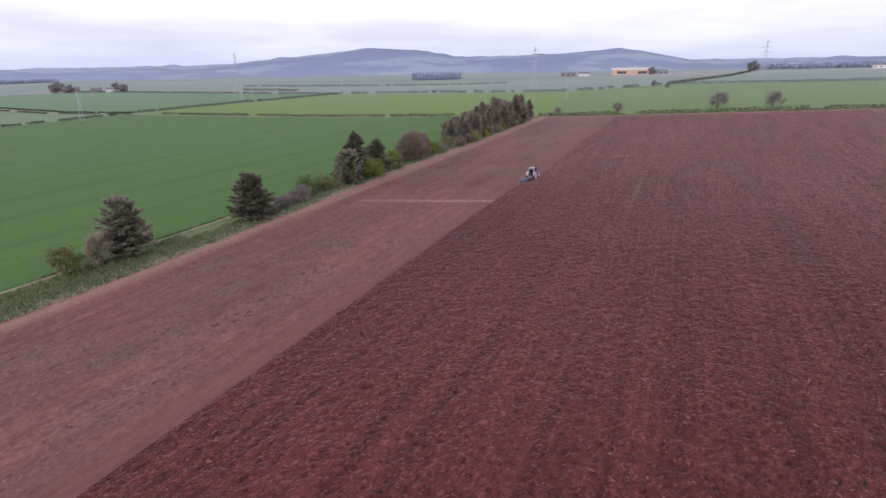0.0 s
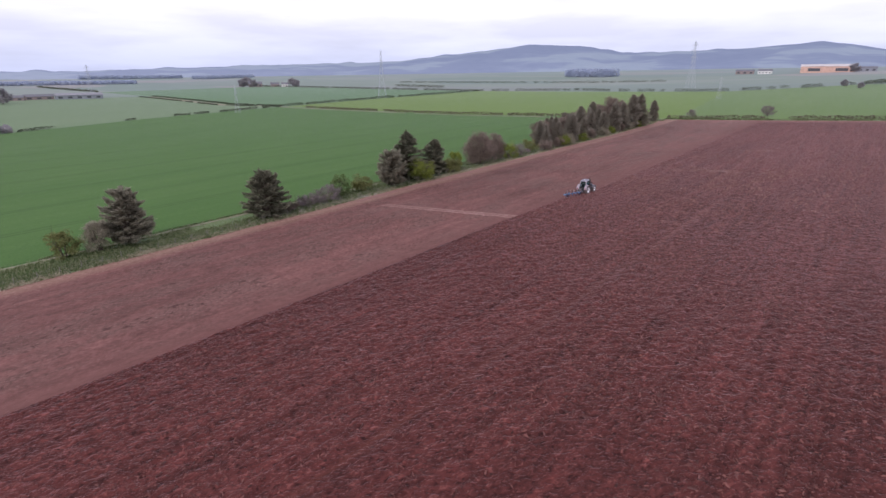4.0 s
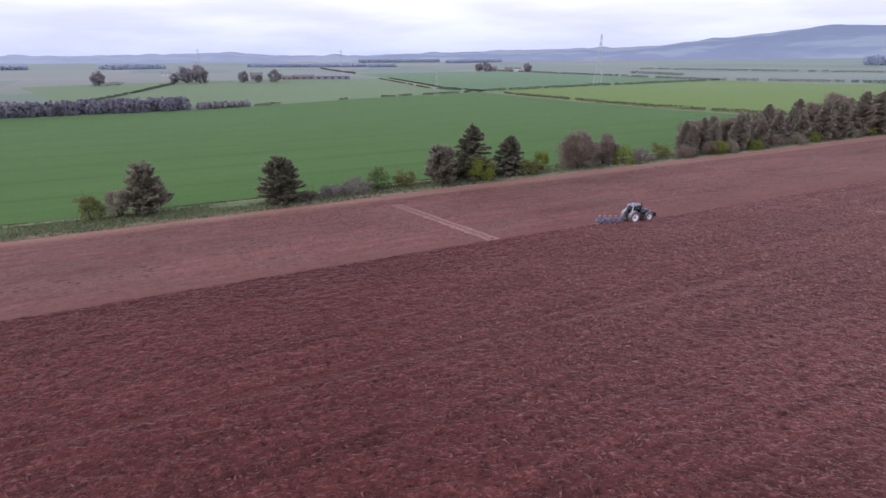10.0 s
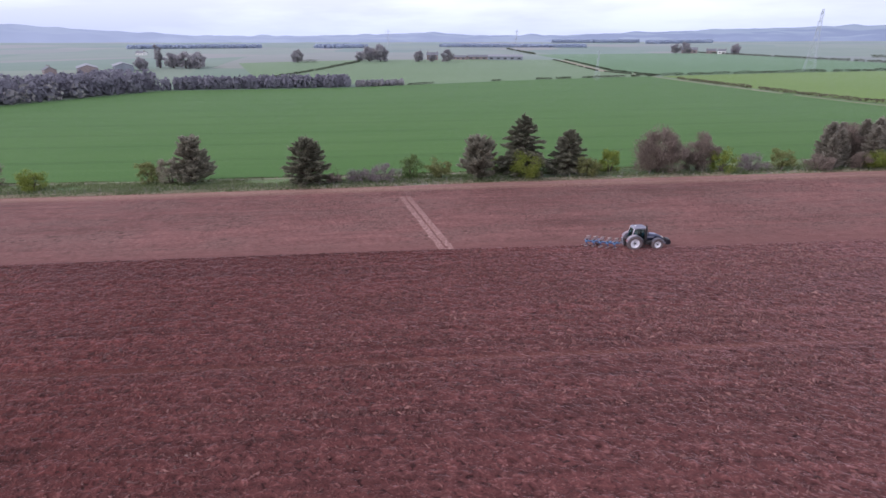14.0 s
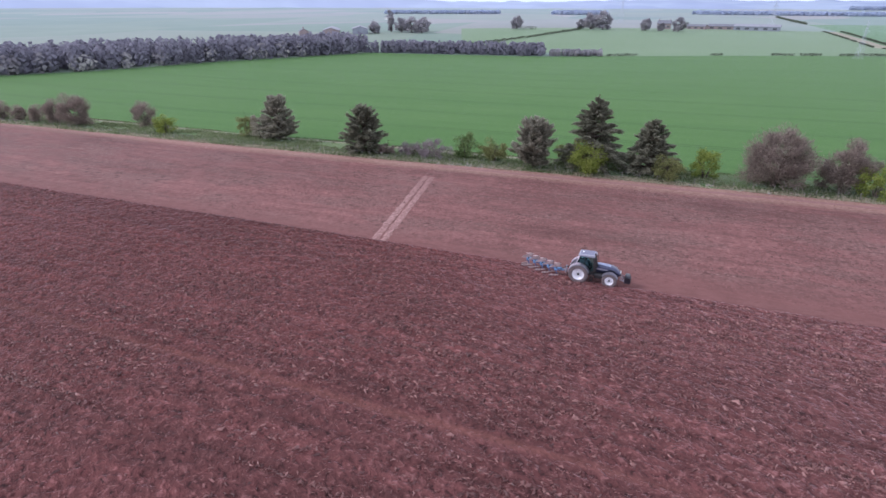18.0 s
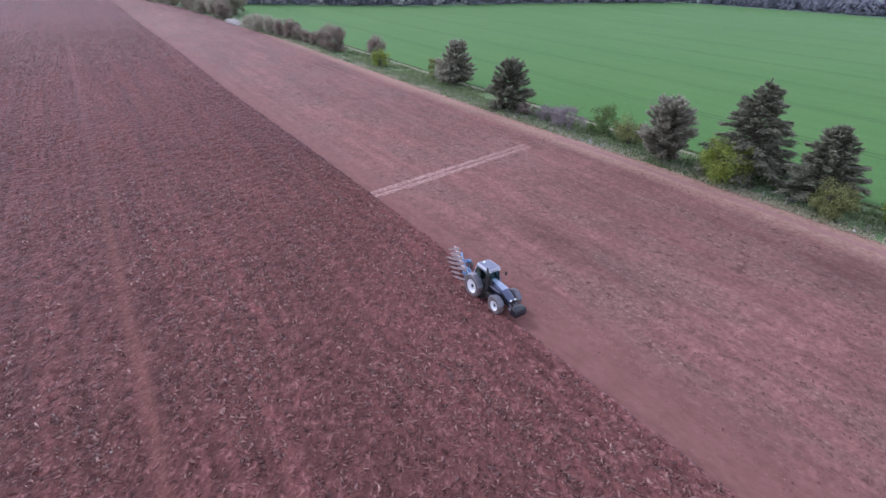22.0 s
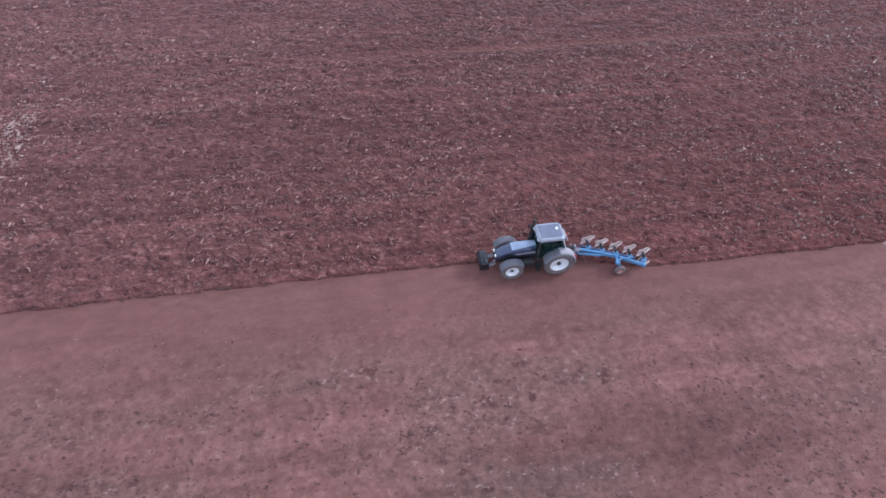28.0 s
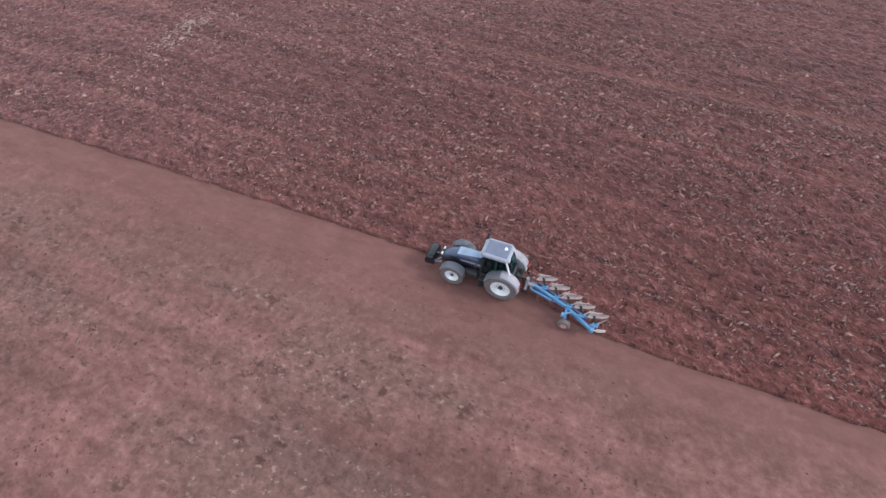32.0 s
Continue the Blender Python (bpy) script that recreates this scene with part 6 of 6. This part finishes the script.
hedge([(-23, 728), (175, 684), (600, 690)], 3.0, 2.4, 77, M_HEDGE, "long dark hedge across the pasture", 0.03)
hedge([(-23, 728), (60, 1000), (110, 1250)], 3.6, 2.6, 78, M_HEDGE, "dark hedge climbing towards a barn", 0.05)
hedge([(-80, 317), (0, 320), (150, 318), (320, 318)], 1.9, 1.5, 79, M_HEDGE_BROWN, "low brown hedge along the field's headland", 0.10)
hedge([(-409, 299), (-474, 275), (-688, 287)], 1.0, 1.2, 80, M_HEDGE, "hedge beside a farm track", 0.1)
hedge([(-412, 305), (-474, 289), (-690, 303)], 1.3, 1.2, 81, M_HEDGE, "hedge beside a farm track", 0.1)
hedge([(-428, 616), (-1000, 642)], 2.6, 2.0, 82, M_HEDGE, "far hedge between pale fields", 0.08)
hedge([(-560, 20), (-640, 40), (-690, 38)], 2.4, 1.8, 83, M_HEDGE, "far hedge by a lane", 0.1)
hedge([(-420, -22), (-560, 20)], 2.0, 1.8, 84, M_HEDGE, "far hedge by a lane", 0.1)
hedge([(-700, 730), (-560, 700)], 4.0, 4.0, 85, M_HEDGE, "clump of hedge trees on a far field", 0.02)
hedge([(-900, 310), (-1300, 330)], 3.0, 2.6, 86, M_HEDGE, "far hedge on the plain", 0.1)
hedge([(-860, 900), (-300, 960)], 3.2, 2.6, 87, M_HEDGE, "far hedge on rising ground", 0.1)

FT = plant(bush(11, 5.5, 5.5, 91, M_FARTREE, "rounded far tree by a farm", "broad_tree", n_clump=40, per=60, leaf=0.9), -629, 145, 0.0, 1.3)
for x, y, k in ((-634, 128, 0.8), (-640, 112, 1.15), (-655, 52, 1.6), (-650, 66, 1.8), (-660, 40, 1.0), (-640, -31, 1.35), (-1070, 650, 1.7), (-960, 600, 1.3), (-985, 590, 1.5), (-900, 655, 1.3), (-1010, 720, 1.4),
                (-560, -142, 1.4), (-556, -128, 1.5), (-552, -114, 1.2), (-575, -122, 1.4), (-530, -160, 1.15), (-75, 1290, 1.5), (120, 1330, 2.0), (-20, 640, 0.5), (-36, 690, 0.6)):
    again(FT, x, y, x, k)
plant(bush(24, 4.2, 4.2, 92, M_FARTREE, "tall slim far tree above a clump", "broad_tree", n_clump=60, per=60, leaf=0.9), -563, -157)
hedge([(-640, -27), (-638, -8)], 4.0, 3.0, 88, M_HEDGE, "low dark scrub beside a far tree", 0.02)


M_DUSTLINE = paint("pale_dust_line", (0.240, 0.120, 0.111), 0.9, scale=1.5)


# ---- fence along the field and things in the verge ----
def fence():
    root = new("fence")
    bm = bmesh.new()
    box(bm, (0, 0, 0.52), (0.085, 0.085, 1.22), 0.012, taper=(0.9, 0.9))
    me = bpy.data.meshes.new("post")
    bm.to_mesh(me)
    bm.free()
    me.materials.append(M_POST)
    rr = random.Random(3)
    ys = np.arange(-70, 300, 2.9)
    for y in ys:
        o = new("post", me)
        o.parent = root
        x = float(rim_x(y)) - 1.1 + 0.12 * rr.uniform(-1, 1)
        o.matrix_world = Matrix.LocRotScale((x, y, ground_at(x, y)), Euler((rr.uniform(-0.06, 0.06), rr.uniform(-0.08, 0.08), rr.uniform(0, 3))), (1, 1, rr.uniform(0.9, 1.1)))
    for zz in (0.35, 0.7, 1.02):
        wx = rim_x(ys) - 1.1
        pts = np.c_[wx, ys, land(wx, ys) + zz]
        put("wire", mesh_np("wire", *tube(pts, np.full(len(ys), 0.008), 4)), M_WIRE, root, "thin galvanised wire")
    return tagged(root, "post and wire fence with weathered timber posts", "fence")


fence()


def tufts(n, x0, x1, y0, y1, size, seed, material, label, along=False):
    """Grass tufts over a strip; along: x0 and x1 are counted from the soil's rim."""
    rng = np.random.default_rng(seed)
    x, y = rng.uniform(x0, x1, n), rng.uniform(y0, y1, n)
    ok = value_noise(x * 0.35, y * 0.22, seed) > rng.uniform(0.15, 0.75, n)
    x, y = x[ok], y[ok]
    if along:
        x = x + rim_x(y)
    c = np.repeat(np.c_[x, y, land(x, y)], 5, 0) + rng.normal(0, 0.14, (len(x) * 5, 3)) * [1, 1, 0]
    d = rng.normal(size=c.shape) * 0.6 + [0, 0, 1.0]
    le = size * rng.uniform(0.6, 1.5, len(c))
    c[:, 2] += le * 0.3
    me = mesh_np("verge_grass", *sprays(c, d, le, 0.12, rng, 1.5))
    return tagged(put("verge_grass", me, material), label, "grass", kind="stuff")


tufts(24000, -84.8, -76.6, -90, 310, 0.55, 101, M_TUFT, "rough tussocky grass and weeds along the fence")
tufts(5000, -87.0, -86.4, -90, 160, 0.3, 102, M_TUFT, "dry grass along the cereal's edge")
tufts(12000, -2.0, 0.5, -90, 305, 0.40, 104, M_STRAW, "pale dry straw along the foot of the fence", True)
tufts(11000, -5.0, 0.3, -125, 130, 0.55, 105, M_TUFT, "rank grass between the fence and the bare soil", True)
tufts(6000, -79, 300, 313.5, 318.5, 0.9, 103, M_TUFT, "dry grass on the headland bank")


def rubble(n, x0, x1, y0, y1, size, seed, label):
    """Loose pale stones, each an uneven lump."""
    rng = np.random.default_rng(seed)
    bm = bmesh.new()
    for _ in range(n):
        x, y = rng.uniform(x0, x1), rng.uniform(y0, y1)
        s = size * rng.uniform(0.5, 1.5)
        r = bmesh.ops.create_icosphere(bm, subdivisions=1, radius=s, matrix=Matrix.Translation((x, y, ground_at(x, y) + 0.2 * s)))
        for v in r["verts"]:
            v.co += Vector(rng.normal(0, 0.18 * s, 3))
    me = bpy.data.meshes.new("stones")
    bm.to_mesh(me)
    bm.free()
    return tagged(put("stones", me, M_STONE), label, "stones", kind="stuff")


rubble(150, -77.4, -75.2, 84, 110, 0.20, 111, "pale field stones heaped along the fence")
rubble(40, -77.4, -74.8, 30, 86, 0.13, 112, "scattered pale stones along the fence")
rubble(60, -78.0, -76.0, 140, 190, 0.18, 113, "pale stones along the foot of the shrubs")
rubble(170, -72.4, -69.2, -106, -88, 0.75, 114, "heap of pale rubble at the field edge")
soil_band("headland_track", (-73.6, 100), (-73.9, 300), 1.3, M_DUSTLINE, "pale wheel line along the field edge", 0.03, 90)
soil_band("worn_path", (-85.9, -60), (-85.6, 118), 1.0, M_DRY, "dry grass path along the cereal's edge", 0.05, 90)
soil_band("worn_path", (-404, 296.5), (-262, 309.0), 3.0, M_DRY, "pale dry margin along a field hedge", 0.12, 40)
soil_band("worn_path", (-254, 309.5), (-150, 316.5), 1.8, M_DRY, "pale dry margin along a field hedge", 0.12, 30)
soil_band("headland_track", (-70, 309.5), (290, 309.5), 2.2, M_ROLLED, "pale turning headland at the far end", 0.22, 120)


M_CHALK = paint("pale_stony_soil", (0.350, 0.226, 0.206), 0.85, scale=2)


def chalk_patch(cx, cy, lx, ly, n, seed, label):
    """Pale stony soil brought up by the plough, in scattered lumps."""
    rng = np.random.default_rng(seed)
    t = rng.normal(0, 0.30, n)
    x = cx + lx * t + rng.normal(0, 0.9, n)
    y = cy + ly * t + rng.normal(0, 0.8, n)
    z = land(x, y) + 0.22 + plough_relief(x, y)
    d = rng.normal(size=(n, 3)) * [1, 1, 0.15]
    s = rng.lognormal(0, 0.4, n) * 0.26
    v, f = sprays(np.c_[x, y, z], d, s, s * 0.6, rng, 0.3)
    return tagged(put("stony_patch", mesh_np("stony_patch", v, f), M_CHALK), label, "stones", kind="stuff")


chalk_patch(-16.0, 171.2, 10.5, 0.5, 330, 121, "streak of pale stony soil on the ploughed ground")
chalk_patch(-14.0, 211.5, 9.0, 1.0, 200, 122, "faint streak of pale stony soil on the ploughed ground")


# ---- farms, pylons ----
M_SALMON = paint("sunlit_timber_cladding", (0.62, 0.41, 0.34), 0.8, scale=0.3)
M_PALEROOF = paint("pale_sheet_roof", (0.60, 0.55, 0.56), 0.5, scale=0.3)
# brick and dark cladding are greyed for haze over the distant farms
M_BRICK = paint("hazed_red_brick", (0.30, 0.24, 0.24), 0.9, scale=0.6)
M_TIN = paint("grey_sheet_roof", (0.27, 0.27, 0.31), 0.7, scale=0.3)
M_DARKCLAD = paint("hazed_dark_cladding", (0.26, 0.28, 0.33), 0.7, scale=0.3)
M_LIMEWASH = paint("white_limewash", (0.74, 0.73, 0.73), 0.8, scale=0.4)
M_SLATE = paint("slate_tiles", (0.17, 0.17, 0.20), 0.7, scale=0.5)
M_PANE = paint("dark_window_glass", (0.09, 0.095, 0.11), 0.15)


def building(x, y, turn, lx, ly, h, rise, wall, roof, label, category, openings=4, chimney=False):
    """A gabled farm building: walls, two roof slopes, doors or windows, perhaps a chimney."""
    root = new("farm_building" if not chimney else "farmhouse")
    bm = bmesh.new()
    a = [(-lx / 2, -ly / 2), (lx / 2, -ly / 2), (lx / 2, ly / 2), (-lx / 2, ly / 2)]
    lo, hi = [bm.verts.new((p, q, -1)) for p, q in a], [bm.verts.new((p, q, h)) for p, q in a]
    for k in range(4):
        bm.faces.new((lo[k], lo[(k + 1) % 4], hi[(k + 1) % 4], hi[k]))
    g1, g2 = bm.verts.new((-lx / 2, 0, h + rise)), bm.verts.new((lx / 2, 0, h + rise))
    bm.faces.new((hi[3], hi[0], g1))
    bm.faces.new((hi[1], hi[2], g2))
    part("wall", bm, wall, root)
    for s in (-1, 1):
        bm = bmesh.new()
        plate(bm, [(-lx / 2 - 0.5, s * (ly / 2 + 0.5), h - rise / (ly / 2) * 0.5 + 0.1), (lx / 2 + 0.5, s * (ly / 2 + 0.5), h - rise / (ly / 2) * 0.5 + 0.1), (lx / 2 + 0.5, 0, h + rise + 0.12), (-lx / 2 - 0.5, 0, h + rise + 0.12)], 0.18)
        part("roof_slope", bm, roof, root)
    for k in range(openings):
        px = lx * ((k + 0.5) / openings - 0.5)
        for s in (-1, 1):
            bm = bmesh.new()
            w = lx / openings * 0.45
            box(bm, (px, s * (ly / 2 + 0.02), h * 0.45), (w, 0.12, h * (0.5 if not chimney else 0.3)), 0.02)
            part("window" if chimney else "doorway", bm, M_PANE, root)
    if chimney:
        for s in (-1, 1):
            bm = bmesh.new()
            box(bm, (s * lx * 0.42, 0, h + rise + 0.7), (0.9, 0.7, 1.8), 0.04)
            part("chimney", bm, M_BRICK, root)
    root.matrix_world = pose(x, y, ground_at(x, y), 0, 0, turn)
    return tagged(root, label, category)


building(-120, 1330, 8, 88, 30, 11, 4, M_SALMON, M_PALEROOF, "very large barn with warm salmon-coloured walls", "barn", 2)
building(-60, 1345, 8, 30, 18, 6, 3, M_DARKCLAD, M_SLATE, "low dark barn beside a large barn", "barn", 3)
building(-222, 1310, 4, 24, 12, 6, 3, M_LIMEWASH, M_SLATE, "white farmhouse among barns", "house", 4, True)
building(-262, 1325, 10, 34, 16, 6, 3, M_BRICK, M_SLATE, "low brick farm range", "barn", 3)
building(-690, 225, 78, 44, 18, 4, 2, M_DARKCLAD, M_TIN, "long dark cattle shed with a pale roof", "barn", 5)
building(-700, 190, 80, 26, 12, 3.2, 2.2, M_BRICK, M_SLATE, "red brick farm range", "barn", 3)
building(-692, 165, 70, 20, 10, 3, 2, M_BRICK, M_SLATE, "old red brick cart shed", "barn", 3)
building(-680, 130, 85, 14, 9, 6, 3, M_BRICK, M_SLATE, "farmhouse with chimneys among trees", "house", 3, True)
building(-980, 615, 60, 26, 12, 6, 4, M_BRICK, M_SLATE, "far red brick farmstead", "barn", 3)
building(-950, 640, 60, 16, 9, 5, 3, M_BRICK, M_SLATE, "small far brick cottage", "house", 3, True)
building(-915, 640, 50, 12, 8, 5, 3, M_LIMEWASH, M_SLATE, "small far pale cottage", "house", 2, True)
building(-500, -195, 30, 46, 16, 5, 2.5, M_BRICK, M_TIN, "farm range beyond the wood", "barn", 4)
building(-530, -178, 30, 34, 16, 5, 2.5, M_DARKCLAD, M_TIN, "low dark farm shed beyond the wood", "barn", 4)
building(-482, -218, 40, 14, 9, 4, 2.5, M_BRICK, M_SLATE, "low brick cottage beyond the wood", "house", 3, True)
building(-900, 20, 80, 14, 7, 2.6, 1.6, M_LIMEWASH, M_TIN, "small white building on the plain", "house", 3, True)
building(-900, -330, 60, 18, 9, 3.5, 2, M_LIMEWASH, M_SLATE, "far white farmhouse on the plain", "house", 3, True)
building(330, 1300, -10, 26, 12, 6, 3, M_LIMEWASH, M_SLATE, "far white farmhouse near a wood", "house", 3, True)


def pylon(h, arms, label):
    """A steel lattice tower with cross-arms."""
    root = new("electricity_pylon")
    ch = []
    wid = lambda z: h * (0.075 * (1 - z) ** 1.6 + 0.012)
    lv = np.linspace(0, 1, 9)
    t = 0.0020 * h
    for sx in (-1, 1):
        for sy in (-1, 1):
            ch.append(tube([(sx * wid(z), sy * wid(z), z * h) for z in lv], np.full(9, t), 4))
    for a, b in zip(lv, lv[1:]):
        for s in (-1, 1):
            for q in (-1, 1):
                ch.append(tube([(-q * wid(a), s * wid(a), a * h), (q * wid(b), s * wid(b), b * h)], [t * 0.6] * 2, 4))
                ch.append(tube([(s * wid(a), -q * wid(a), a * h), (s * wid(b), q * wid(b), b * h)], [t * 0.6] * 2, 4))
    put("tower", mesh_np("tower", *joined(ch)), M_STEEL, root)
    for z, w in arms:
        c2 = []
        for s in (-1, 1):
            for q in (-1, 1):
                c2.append(tube([(s * wid(z), q * wid(z), z * h), (s * w * h, 0, z * h + 0.006 * h)], [t * 0.8] * 2, 4))
                c2.append(tube([(s * wid(z), q * wid(z), z * h + 0.03 * h), (s * w * h, 0, z * h + 0.006 * h)], [t * 0.6] * 2, 4))
            c2.append(tube([(s * w * h, 0, z * h), (s * w * h, 0, z * h - 0.05 * h)], [t * 0.9] * 2, 5))
        put("cross_arm", mesh_np("cross_arm", *joined(c2)), M_STEEL, root)
    return tagged(root, label, "pylon", group="power line")


P1 = pylon(50, ((0.66, 0.16), (0.79, 0.19), (0.92, 0.13)), "tall grey lattice pylon with three cross-arms")
_px = [(-440, 452), (-178, 684), (95, 905), (-690, 238), (-860, 68)]
P1.matrix_world = Matrix.LocRotScale((*_px[0], ground_at(*_px[0])), Euler((0, 0, -0.83)), None)
for p, s in zip(_px[1:], (1.0, 1.0, 0.72, 0.75)):
    c = copy_thing(P1, pose(0, 0, 0))
    c.matrix_world = Matrix.LocRotScale((*p, ground_at(*p)), Euler((0, 0, -0.83)), (s, s, s))
P2 = pylon(21, ((0.72, 0.14), (0.90, 0.14)), "small pale lattice pylon in the fields")
P2.matrix_world = Matrix.LocRotScale((-382, 243, ground_at(-382, 243)), Euler((0, 0, -0.83)), None)
c = copy_thing(P2, pose(0, 0, 0))
c.matrix_world = Matrix.LocRotScale((-95, 478, ground_at(-95, 478)), Euler((0, 0, -0.83)), (0.8, 0.8, 0.8))
